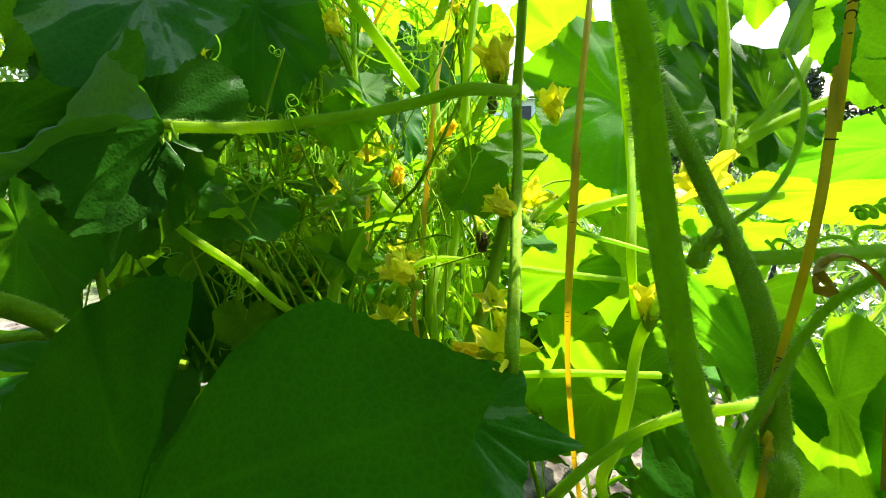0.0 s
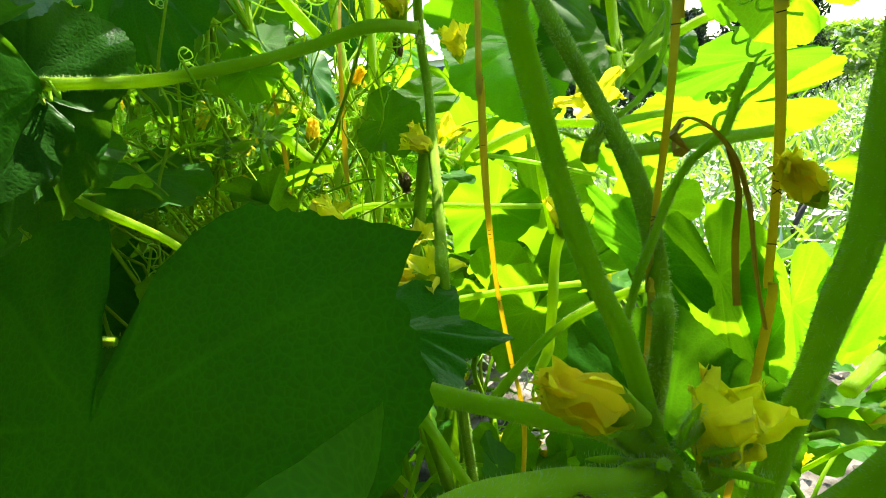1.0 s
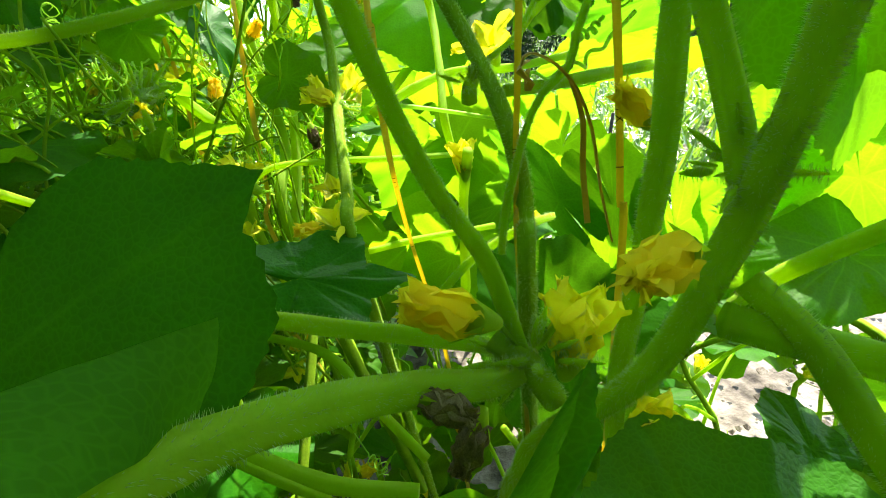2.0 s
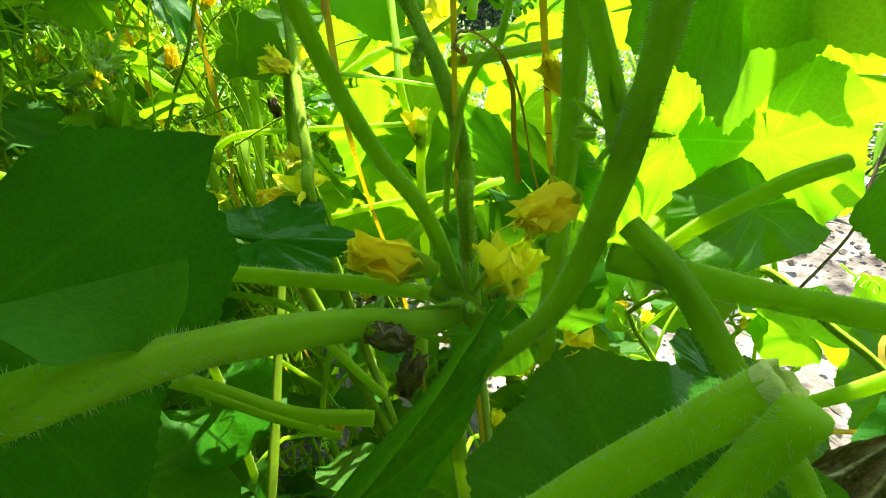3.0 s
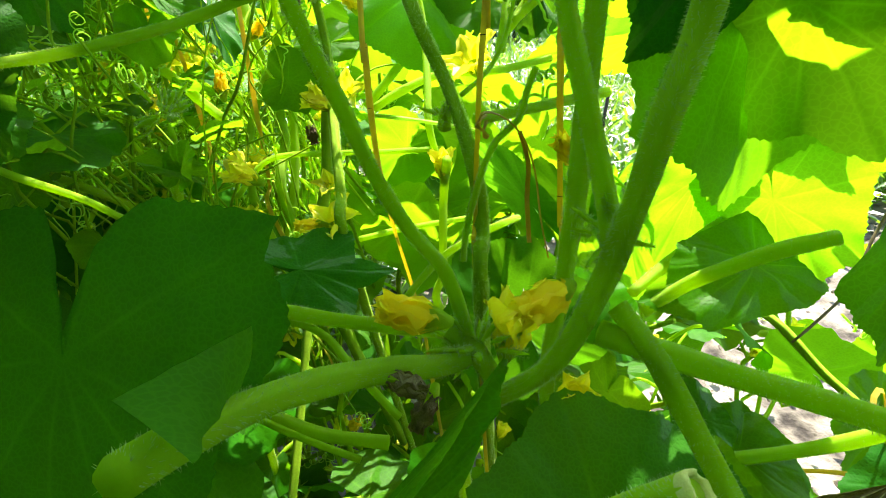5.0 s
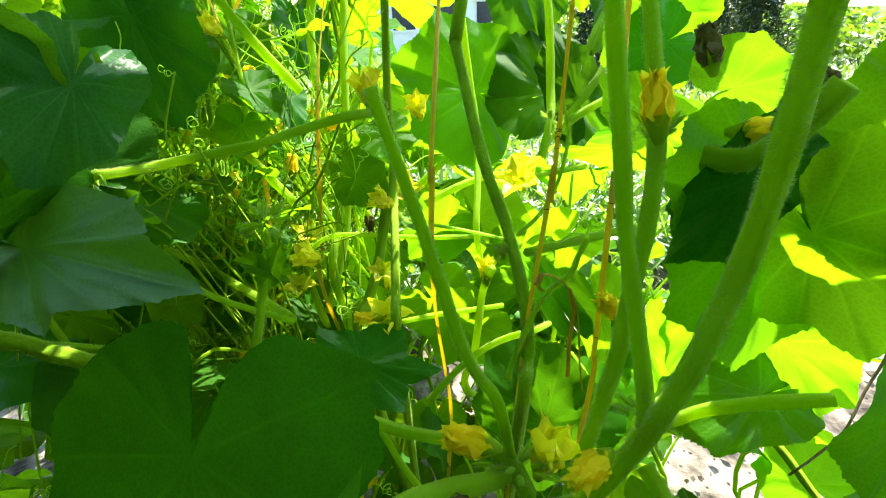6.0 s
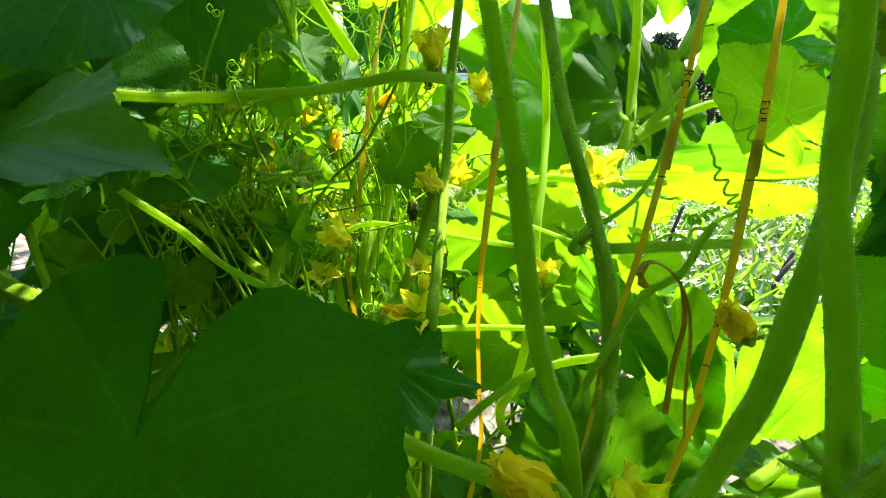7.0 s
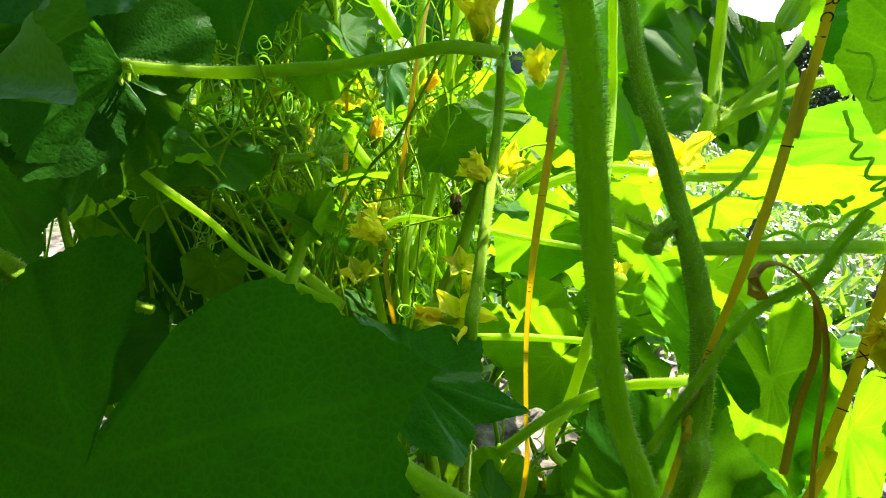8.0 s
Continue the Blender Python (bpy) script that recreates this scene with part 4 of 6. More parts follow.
leaf(sunny_vine, (0.1920, 0.2549, 0.6189), (0.1515, 0.2803, 0.6829), (0.1760, 0.2615, 0.6743), seed=30, holes=4, mat=LEAF_HALF_SHADE)
leaf(sunny_vine, (0.1779, 0.3411, 0.5947), (0.1042, 0.3955, 0.5320), (0.1410, 0.3651, 0.5925), seed=43, holes=0, mat=LEAF_HALF_SHADE)
leaf(sunny_vine, (0.2746, 0.2259, 0.5823), (0.3041, 0.2378, 0.4899), (0.2702, 0.2451, 0.5242), seed=59, droop=0.05)
leaf(near_vine, (0.1470, 0.1700, 0.5547), (0.1150, 0.2215, 0.6109), (0.1800, 0.1830, 0.6080), seed=82, holes=3, mat=LEAF_HALF_SHADE)
leaf(near_vine, (0.2361, 0.2494, 0.6034), (0.2798, 0.2496, 0.5026), (0.2733, 0.2347, 0.5855), seed=58, droop=0.05)
leaf(right_vine, (0.2087, 0.0909, 0.7949), (0.1600, 0.0810, 0.7574), (0.1698, 0.0955, 0.7887), seed=95, mat=LEAF_SHADED)
leaf(right_vine, (0.2318, 0.0989, 0.7728), (0.2216, 0.0716, 0.6843), (0.1620, 0.0846, 0.7299), seed=108, droop=0.1)
leaf(right_vine, (0.2312, 0.0744, 0.7683), (0.2636, 0.0533, 0.7097), (0.2313, 0.0947, 0.6982), seed=121, holes=1)
leaf(right_vine, (0.2873, 0.0679, 0.8060), (0.2286, 0.0718, 0.7692), (0.2615, 0.1001, 0.8354), seed=134)
leaf(sunny_vine, (0.2750, 0.1914, 0.8198), (0.2974, 0.1618, 0.8353), (0.2746, 0.1719, 0.8605), seed=147, holes=3, mat=LEAF_HALF_SHADE)
leaf(sunny_vine, (0.2501, 0.2316, 0.7897), (0.2113, 0.2483, 0.8305), (0.2232, 0.2316, 0.8475), seed=173, holes=0)

# unseen upper leaves with stalks, added to cast shade on the near vines
leaf(dark_vine, (0.1033, 0.3033, 1.1536), (0.1591, 0.3591, 1.0920), (0.1564, 0.2503, 1.1536), seed=400, near=False)
stalk('petiole', dark_vine, [(0.2200, 0.4400, 1.2200), (0.1617, 0.3717, 1.2168), (0.1033, 0.3033, 1.1536)], 0.0025, 0.002, PETIOLE)
leaf(dark_vine, (0.1969, 0.3469, 1.2024), (0.2526, 0.4026, 1.1408), (0.2499, 0.2938, 1.2024), seed=401, near=False)
stalk('petiole', dark_vine, [(0.2200, 0.4400, 1.2200), (0.2084, 0.3934, 1.2412), (0.1969, 0.3469, 1.2024)], 0.0025, 0.002, PETIOLE)
leaf(dark_vine, (0.1316, 0.2816, 1.1642), (0.1873, 0.3373, 1.1026), (0.1846, 0.2285, 1.1642), seed=402, near=False)
stalk('petiole', dark_vine, [(0.2200, 0.4400, 1.2200), (0.1758, 0.3608, 1.2221), (0.1316, 0.2816, 1.1642)], 0.0025, 0.002, PETIOLE)
leaf(dark_vine, (0.2233, 0.3033, 1.2336), (0.2791, 0.3591, 1.1720), (0.2764, 0.2503, 1.2336), seed=403, near=False)
stalk('petiole', dark_vine, [(0.2200, 0.4400, 1.2200), (0.2217, 0.3717, 1.2568), (0.2233, 0.3033, 1.2336)], 0.0025, 0.002, PETIOLE)
leaf(dark_vine, (0.2246, 0.2946, 1.1678), (0.2804, 0.3504, 1.1063), (0.2777, 0.2416, 1.1678), seed=404, near=False)
stalk('petiole', dark_vine, [(0.2200, 0.4400, 1.2200), (0.2223, 0.3673, 1.2239), (0.2246, 0.2946, 1.1678)], 0.0025, 0.002, PETIOLE)
leaf(dark_vine, (0.1120, 0.3120, 1.2393), (0.1678, 0.3678, 1.1778), (0.1651, 0.2590, 1.2393), seed=405, near=False)
stalk('petiole', dark_vine, [(0.2200, 0.4400, 1.2200), (0.1660, 0.3760, 1.2597), (0.1120, 0.3120, 1.2393)], 0.0025, 0.002, PETIOLE)
leaf(dark_vine, (0.2295, 0.3295, 1.1909), (0.2852, 0.3852, 1.1293), (0.2825, 0.2764, 1.1909), seed=406, near=False)
stalk('petiole', dark_vine, [(0.2200, 0.4400, 1.2200), (0.2247, 0.3847, 1.2354), (0.2295, 0.3295, 1.1909)], 0.0025, 0.002, PETIOLE)
leaf(dark_vine, (0.2269, 0.3469, 1.3424), (0.2826, 0.4026, 1.2808), (0.2799, 0.2938, 1.3424), seed=407, near=False)
stalk('petiole', dark_vine, [(0.2200, 0.4400, 1.2200), (0.2234, 0.3934, 1.3112), (0.2269, 0.3469, 1.3424)], 0.0025, 0.002, PETIOLE)
leaf(dark_vine, (0.3108, 0.3208, 1.2651), (0.3665, 0.3765, 1.2035), (0.3638, 0.2677, 1.2651), seed=408, near=False)
stalk('petiole', dark_vine, [(0.2200, 0.4400, 1.2200), (0.2654, 0.3804, 1.2726), (0.3108, 0.3208, 1.2651)], 0.0025, 0.002, PETIOLE)
leaf(dark_vine, (0.0633, 0.3033, 1.2636), (0.1191, 0.3591, 1.2020), (0.1164, 0.2503, 1.2636), seed=409, near=False)
stalk('petiole', dark_vine, [(0.2200, 0.4400, 1.2200), (0.1417, 0.3717, 1.2718), (0.0633, 0.3033, 1.2636)], 0.0025, 0.002, PETIOLE)
leaf(right_vine, (0.3022, 0.3117, 1.0088), (0.3495, 0.3591, 0.9565), (0.3481, 0.2658, 1.0088), seed=430, near=False)
stalk('petiole', right_vine, [(0.2500, 0.2000, 1.1500), (0.2761, 0.2559, 1.1094), (0.3022, 0.3117, 1.0088)], 0.0025, 0.002, PETIOLE)
leaf(right_vine, (0.2838, 0.1722, 1.0141), (0.3311, 0.2195, 0.9617), (0.3297, 0.1262, 1.0141), seed=431, near=False)
stalk('petiole', right_vine, [(0.2500, 0.2000, 1.1500), (0.2669, 0.1861, 1.1120), (0.2838, 0.1722, 1.0141)], 0.0025, 0.002, PETIOLE)
leaf(right_vine, (0.4231, 0.1722, 0.9391), (0.4705, 0.2195, 0.8868), (0.4691, 0.1262, 0.9391), seed=432, near=False)
stalk('petiole', right_vine, [(0.2500, 0.2000, 1.1500), (0.3366, 0.1861, 1.0746), (0.4231, 0.1722, 0.9391)], 0.0025, 0.002, PETIOLE)
leaf(right_vine, (0.2505, 0.1079, 1.0582), (0.2979, 0.1552, 1.0059), (0.2965, 0.0619, 1.0582), seed=433, near=False)
stalk('petiole', right_vine, [(0.2500, 0.2000, 1.1500), (0.2503, 0.1539, 1.1341), (0.2505, 0.1079, 1.0582)], 0.0025, 0.002, PETIOLE)
leaf(right_vine, (0.1902, 0.2303, 1.0927), (0.2376, 0.2776, 1.0404), (0.2362, 0.1843, 1.0927), seed=434, near=False)
stalk('petiole', right_vine, [(0.2500, 0.2000, 1.1500), (0.2201, 0.2151, 1.1514), (0.1902, 0.2303, 1.0927)], 0.0025, 0.002, PETIOLE)
leaf(right_vine, (0.2073, 0.2229, 1.0532), (0.2547, 0.2703, 1.0009), (0.2533, 0.1769, 1.0532), seed=435, near=False)
stalk('petiole', right_vine, [(0.2500, 0.2000, 1.1500), (0.2287, 0.2115, 1.1316), (0.2073, 0.2229, 1.0532)], 0.0025, 0.002, PETIOLE)
# leaves in view again, several in the shade-coloured copy
leaf(shade_vine, (-0.3132, 0.2945, 0.7259), (-0.2879, 0.2761, 0.6578), (-0.3566, 0.2778, 0.6732), seed=615, mat=LEAF_SHADED)
leaf(shade_vine, (-0.2538, 0.3829, 0.6422), (-0.3151, 0.3493, 0.6054), (-0.2799, 0.3635, 0.5773), seed=628, near=False, mat=LEAF_SHADED)
leaf(shade_vine, (-0.3190, 0.2923, 0.6143), (-0.2446, 0.3171, 0.6184), (-0.3028, 0.3408, 0.6364), seed=641, near=False, mat=LEAF_SHADED)
leaf(shade_vine, (-0.2393, 0.2775, 0.5980), (-0.2395, 0.2258, 0.5628), (-0.2086, 0.2579, 0.5618), seed=654, near=False, mat=LEAF_SHADED)
leaf(shade_vine, (-0.2339, 0.4129, 0.6005), (-0.3012, 0.4442, 0.6468), (-0.2284, 0.4763, 0.6399), seed=667, near=False, mat=LEAF_SHADED)
leaf(shade_vine, (-0.3318, 0.4307, 0.6849), (-0.2834, 0.4161, 0.6270), (-0.3535, 0.4145, 0.6307), seed=680, near=False, mat=LEAF_SHADED)
leaf(right_vine, (0.3944, 0.0278, 0.4311), (0.3254, 0.0192, 0.4086), (0.3723, -0.0059, 0.4082), seed=693, mat=LEAF_SHADED)
leaf(sunny_vine, (0.2454, 0.5462, 0.9342), (0.2640, 0.4992, 0.8392), (0.1986, 0.5184, 0.8792), seed=706, mat=LEAF_SHADED)
leaf(sunny_vine, (0.3551, 0.4859, 0.9161), (0.3108, 0.4402, 0.8344), (0.3734, 0.4738, 0.8709), seed=719, mat=LEAF_SHADED)
leaf(sunny_vine, (0.3635, 0.6098, 0.9665), (0.3490, 0.5639, 0.8801), (0.3131, 0.5929, 0.9139), seed=732)
leaf(sunny_vine, (0.4379, 0.2841, 0.5568), (0.4299, 0.3128, 0.4519), (0.4622, 0.2694, 0.4698), seed=745, holes=4)
leaf(sunny_vine, (0.2981, 0.1802, 0.6435), (0.2881, 0.2008, 0.5664), (0.2746, 0.2089, 0.6206), seed=758, holes=0)
leaf(right_vine, (0.4543, 0.0880, 0.4091), (0.4048, 0.0683, 0.3778), (0.4680, 0.0613, 0.3741), seed=784)

# flowers of the near vines
flower(near_vine, (0.1033, 0.0801, 0.6305), (0.2599, -0.0022, 0.9656), 0.0300, 'half', 3.9)
flower(near_vine, (0.0695, 0.0755, 0.6645), (-0.8602, 0.0198, 0.5096), 0.0270, 'wilted', 5.6)
flower(near_vine, (0.1082, 0.0323, 0.6978), (-0.8576, -0.4884, 0.1614), 0.0220, 'wilted', 1.1)
flower(right_vine, (0.1639, 0.1169, 0.7048), (-0.6922, -0.0743, 0.7179), 0.0220, 'closed', 2.8)
flower(right_vine, (0.1487, 0.0892, 0.8230), (0.0164, 0.3862, 0.9223), 0.0235, 'closed', 4.5)
flower(mid_vine, (0.0366, 0.3207, 0.8088), (-0.2065, -0.0461, 0.9774), 0.0280, 'half', 6.2)
flower(mid_vine, (0.0866, 0.3873, 0.7847), (-0.2404, -0.5591, 0.7935), 0.0260, 'half', 1.6)
flower(mid_vine, (0.0429, 0.3081, 0.7191), (-0.6836, -0.3010, 0.6649), 0.0220, 'half', 3.3)
flower(mid_vine, (0.0589, 0.3408, 0.7175), (-0.0189, -0.7045, 0.7095), 0.0220, 'open', 5.0)
flower(mid_vine, (-0.0292, 0.2968, 0.6741), (-0.6720, -0.1909, 0.7155), 0.0260, 'half', 0.4)
flower(mid_vine, (-0.0469, 0.3817, 0.6623), (0.2894, -0.2622, 0.9206), 0.0220, 'open', 2.1)
flower(mid_vine, (-0.0554, 0.4141, 0.7277), (0.1553, 0.2753, 0.9487), 0.0220, 'closed', 3.8)
flower(mid_vine, (0.0275, 0.2959, 0.6542), (-0.0247, -0.4535, 0.8909), 0.0160, 'open', 5.5)
flower(mid_vine, (0.0183, 0.2216, 0.6556), (-0.9773, 0.0223, 0.2109), 0.0180, 'wilted', 0.9)
flower(mid_vine, (0.0270, 0.2245, 0.6479), (-0.1131, -0.2539, 0.9606), 0.0240, 'open', 2.6)
flower(mid_vine, (0.0313, 0.3040, 0.6315), (0.2861, 0.2719, 0.9188), 0.0140, 'half', 4.3)
flower(mid_vine, (-0.0613, 0.3561, 0.6134), (-0.0127, -0.2421, 0.9702), 0.0220, 'open', 6.0)
flower(mid_vine, (-0.0947, 0.5073, 0.7465), (-0.0247, -0.2376, 0.9710), 0.0280, 'open', 1.4)
flower(sunny_vine, (0.1179, 0.2466, 0.6622), (0.0453, 0.2745, 0.9605), 0.0220, 'half', 3.1)
flower(sunny_vine, (0.1662, 0.2951, 0.7290), (-0.4410, -0.3172, 0.8396), 0.0280, 'open', 4.8)
flower(near_vine, (0.1345, 0.0809, 0.5763), (0.2799, -0.4773, 0.8330), 0.0240, 'half', 0.3)
leaf(sunny_vine, (0.1206, 0.4538, 0.6274), (0.0745, 0.4851, 0.5747), (0.1192, 0.4684, 0.5579), seed=86, near=False, holes=0)
leaf(sunny_vine, (0.1694, 0.4634, 0.6287), (0.2233, 0.4473, 0.5713), (0.1599, 0.4840, 0.5572), seed=99, near=False, holes=0)
leaf(sunny_vine, (0.1995, 0.3993, 0.5965), (0.1701, 0.4308, 0.5134), (0.2154, 0.3982, 0.5383), seed=112, near=False, holes=0)
leaf(sunny_vine, (0.0871, 0.3743, 0.5650), (0.1294, 0.3586, 0.5215), (0.0720, 0.3846, 0.5051), seed=125, near=False, holes=0)
leaf(sunny_vine, (0.1151, 0.6146, 0.7587), (0.1581, 0.6275, 0.6854), (0.0890, 0.6474, 0.7025), seed=138, near=False, holes=0)
leaf(sunny_vine, (0.2516, 0.4363, 0.5750), (0.2176, 0.4509, 0.6298), (0.2077, 0.4640, 0.5922), seed=151, near=False, holes=0)
leaf(sunny_vine, (0.1073, 0.5570, 0.5995), (0.1317, 0.5368, 0.6505), (0.0842, 0.5545, 0.6561), seed=164, near=False, holes=0)
leaf(sunny_vine, (0.2680, 0.3907, 0.6195), (0.2481, 0.4196, 0.5580), (0.2828, 0.3926, 0.5582), seed=177, near=False, holes=0)
leaf(sunny_vine, (0.0010, 0.5187, 0.5518), (0.0375, 0.5181, 0.4820), (-0.0263, 0.5356, 0.4744), seed=190, near=False, holes=0)
leaf(sunny_vine, (0.1434, 0.6774, 0.9040), (0.0832, 0.6799, 0.9426), (0.1232, 0.6537, 0.9601), seed=203, near=False, holes=0)
leaf(sunny_vine, (0.0366, 0.7699, 0.9280), (-0.0018, 0.8106, 0.8757), (0.0727, 0.7837, 0.8861), seed=216, near=False, holes=0)
leaf(sunny_vine, (0.1154, 0.3223, 0.5622), (0.0850, 0.3396, 0.5007), (0.1351, 0.3129, 0.5085), seed=229, near=False, holes=0)
leaf(right_vine, (0.5618, 0.1309, 0.3729), (0.5397, 0.1690, 0.4285), (0.5358, 0.1745, 0.3680), seed=255, near=False, holes=0)
leaf(right_vine, (0.4636, 0.1598, 0.3933), (0.4385, 0.1966, 0.4270), (0.4665, 0.1596, 0.4557), seed=281, near=False, holes=0)
leaf(right_vine, (0.2430, 0.0531, 0.5112), (0.2657, 0.0164, 0.5019), (0.2194, 0.0201, 0.5073), seed=294)
leaf(right_vine, (0.2955, 0.0266, 0.4297), (0.2398, 0.0168, 0.4296), (0.2941, -0.0072, 0.4151), seed=307)
leaf(right_vine, (0.1690, 0.0198, 0.5645), (0.1784, -0.0095, 0.5611), (0.1466, -0.0058, 0.5538), seed=320)

# dead leaf, dry strands, buds and withered flowers
collapsed_leaf(right_vine, (0.2726, -0.0018, 0.5509), (0.2273, 0.0129, 0.5316), (0.2258, -0.0267, 0.5255), 'withered grey-brown leaf hanging in pleats')
stalk('petiole', right_vine, [(0.3105, 0.0067, 0.5732), (0.2901, 0.0021, 0.5616), (0.2720, -0.0018, 0.5504)], 0.0015, 0.0017, DRY, 0, seed=73, label='withered stalk')
leaf(right_vine, (0.4192, 0.1479, 0.6940), (0.3948, 0.1303, 0.6574), (0.3921, 0.1467, 0.6813), seed=72, fold=0.2, wave=0.16, holes=110, curl=2.4, mat=DEAD, label='withered brown leaf')
stalk('dry_tendril', right_vine, [(0.3919, 0.1204, 0.6650), (0.3810, 0.1067, 0.6398), (0.3594, 0.0969, 0.6162), (0.3396, 0.0865, 0.5923), (0.3150, 0.0823, 0.5759), (0.2962, 0.0803, 0.5654)], 0.0011, 0.0008, DRY, 0, seed=182)
stalk('dry_tendril', right_vine, [(0.4036, 0.1607, 0.6952), (0.4155, 0.1519, 0.6867), (0.4232, 0.1446, 0.6788), (0.4405, 0.1361, 0.6728)], 0.0042, 0.0046, STEM_DARK, 0, seed=183)
node_buds(shade_vine, (-0.0518, 0.2279, 0.7464), 0.018, 16, 1)
node_buds(near_vine, (0.0870, 0.0790, 0.6380), 0.019, 24, 2)
stalk('node', near_vine, [(0.0790, 0.0920, 0.6420), (0.0870, 0.0800, 0.6340), (0.0930, 0.0720, 0.6200)], 0.0058, 0.0052, STEM, 60, seed=3)
node_buds(near_vine, (0.1291, 0.0379, 0.7105), 0.011, 14, 3)
node_buds(right_vine, (0.1600, 0.1050, 0.8150), 0.014, 12, 4)
node_buds(mid_vine, (0.0510, 0.3370, 0.7990), 0.012, 9, 5)
node_buds(sunny_vine, (0.2338, 0.3871, 0.7672), 0.014, 10, 6)
node_buds(dark_vine, (0.1076, 0.1755, 0.7259), 0.012, 9, 7)
node_buds(mid_vine, (0.0482, 0.2712, 0.7183), 0.012, 9, 8)
flower(near_vine, (0.0442, 0.0554, 0.6579), (0.7832, -0.5457, -0.2980), 0.0160, 'dry', 1.5)
flower(near_vine, (0.0602, 0.0592, 0.6378), (-0.6438, -0.5532, -0.5286), 0.0170, 'dry', 3.2)
flower(right_vine, (0.2011, 0.1275, 0.8426), (-0.1054, 0.4016, 0.9097), 0.0200, 'dry', 4.9)
flower(right_vine, (0.2075, 0.0847, 0.8235), (0.2523, -0.3787, 0.8904), 0.0220, 'dry', 0.4)
flower(right_vine, (0.2029, 0.1029, 0.8144), (0.7778, -0.6151, 0.1294), 0.0200, 'closed', 2.1)
flower(mid_vine, (0.0217, 0.3387, 0.7002), (0.0453, -0.2712, -0.9614), 0.0160, 'dry', 3.8)
flower(mid_vine, (0.0358, 0.4047, 0.8048), (0.0046, -0.2730, -0.9620), 0.0140, 'dry', 5.5)
flower(mid_vine, (-0.0103, 0.4083, 0.7740), (0.7270, -0.2689, 0.6317), 0.0180, 'wilted', 0.9)
leaf(shade_vine, (-0.2437, 0.2946, 0.6548), (-0.2056, 0.2908, 0.6360), (-0.2106, 0.2896, 0.6694), seed=619)
leaf(shade_vine, (-0.2147, 0.3279, 0.6984), (-0.1818, 0.3337, 0.7143), (-0.1824, 0.3153, 0.6865), seed=632)
# dark stem skin on these petioles stands in for shade
stalk('petiole', shade_vine, [(-0.3123, 0.1973, 0.7268), (-0.2180, 0.1937, 0.7014), (-0.1906, 0.1908, 0.6873), (-0.1494, 0.1865, 0.6667)], 0.0059, 0.0053, STEM_DARK, 30, seed=203)
stalk('petiole', shade_vine, [(-0.4871, 0.2504, 0.6316), (-0.3398, 0.2614, 0.6503), (-0.2724, 0.2645, 0.6520), (-0.1864, 0.2617, 0.6306)], 0.0036, 0.0032, STEM_DARK, 20, seed=204)
stalk('petiole', shade_vine, [(-0.2871, 0.3146, 0.7514), (-0.2684, 0.3012, 0.7018), (-0.2500, 0.2798, 0.6604), (-0.2249, 0.2560, 0.6100)], 0.0027, 0.0030, STEM_DARK, 0, seed=205)

# tendrils
tendril(sunny_vine, coil((0.2102, 0.1912, 0.7439), (0.1434, 0.1939, 0.7220), 4, 0.0028, 0.9), 0.0012, 1)
tendril(dark_vine, coil((0.1846, 0.1809, 0.7445), (0.1668, 0.1785, 0.7380), 5, 0.0022, 0.95), 0.0011, 2)
tendril(shade_vine, coil((-0.0647, 0.3138, 0.7677), (-0.0992, 0.3141, 0.7679), 5, 0.006, 0.9), 0.0006, 3)
tendril(shade_vine, coil((-0.0592, 0.3050, 0.7499), (-0.0903, 0.3087, 0.7592), 3, 0.005, 0.9), 0.0006, 4)
tendril(mid_vine, coil((-0.1461, 0.2482, 0.7872), (-0.1622, 0.2382, 0.7869), 6, 0.0048, 0.98), 0.0009, 5)
tendril(sunny_vine, coil((0.1712, 0.1831, 0.7778), (0.1839, 0.1575, 0.7482), 6, 0.0025, 0.9), 0.0008, 6)
tendril(right_vine, coil((0.3954, 0.1167, 0.5281), (0.4249, 0.0950, 0.5071), 4, 0.005, 0.8), 0.0009, 7)
tendril(right_vine, coil((0.2304, 0.2004, 0.7699), (0.2091, 0.2365, 0.8049), 3, 0.004, 0.8), 0.0009, 8)

# climbing tapes


def tape(place, pts, twist, seed, label, width=0.0043, face=None):
    ob = thing("support_tape", place, label, "plant tie", "climbing tapes")
    part("strip", ribbon("strip", pts, width, twist, TAPE, seed, face=face), ob)
    return ob


tape_a = tape((0.0900, 0.1400, -0.0100), [(0.2232, 0.3056, 1.2840), (0.1346, 0.1559, 0.8115), (0.1313, 0.1528, 0.7915), (0.1243, 0.1422, 0.7703), (0.1173, 0.1327, 0.7497), (0.1131, 0.1292, 0.7272), (0.1090, 0.1274, 0.7019), (0.1051, 0.1238, 0.6745), (0.1000, 0.1149, 0.6495), (0.0900, 0.1300, 0.3000), (0.0900, 0.1400, -0.0100)], 0.3, 1, 'amber printed plastic tape knotted round a vine', 0.0026, (-0.1272, -0.1580, 0.0139))
tape_b = tape((0.1500, 0.1600, -0.0100), [(0.2445, 0.3281, 1.2827), (0.1730, 0.1573, 0.8105), (0.1681, 0.1479, 0.7847), (0.1614, 0.1366, 0.7591), (0.1560, 0.1268, 0.7334), (0.1540, 0.1225, 0.7047), (0.1531, 0.1206, 0.6715), (0.1527, 0.1196, 0.6326), (0.1500, 0.1500, 0.3000), (0.1500, 0.1600, -0.0100)], 0.4, 2, 'amber printed plastic tape stretched beside a flower', 0.0034, (-0.1502, -0.1518, 0.0195))
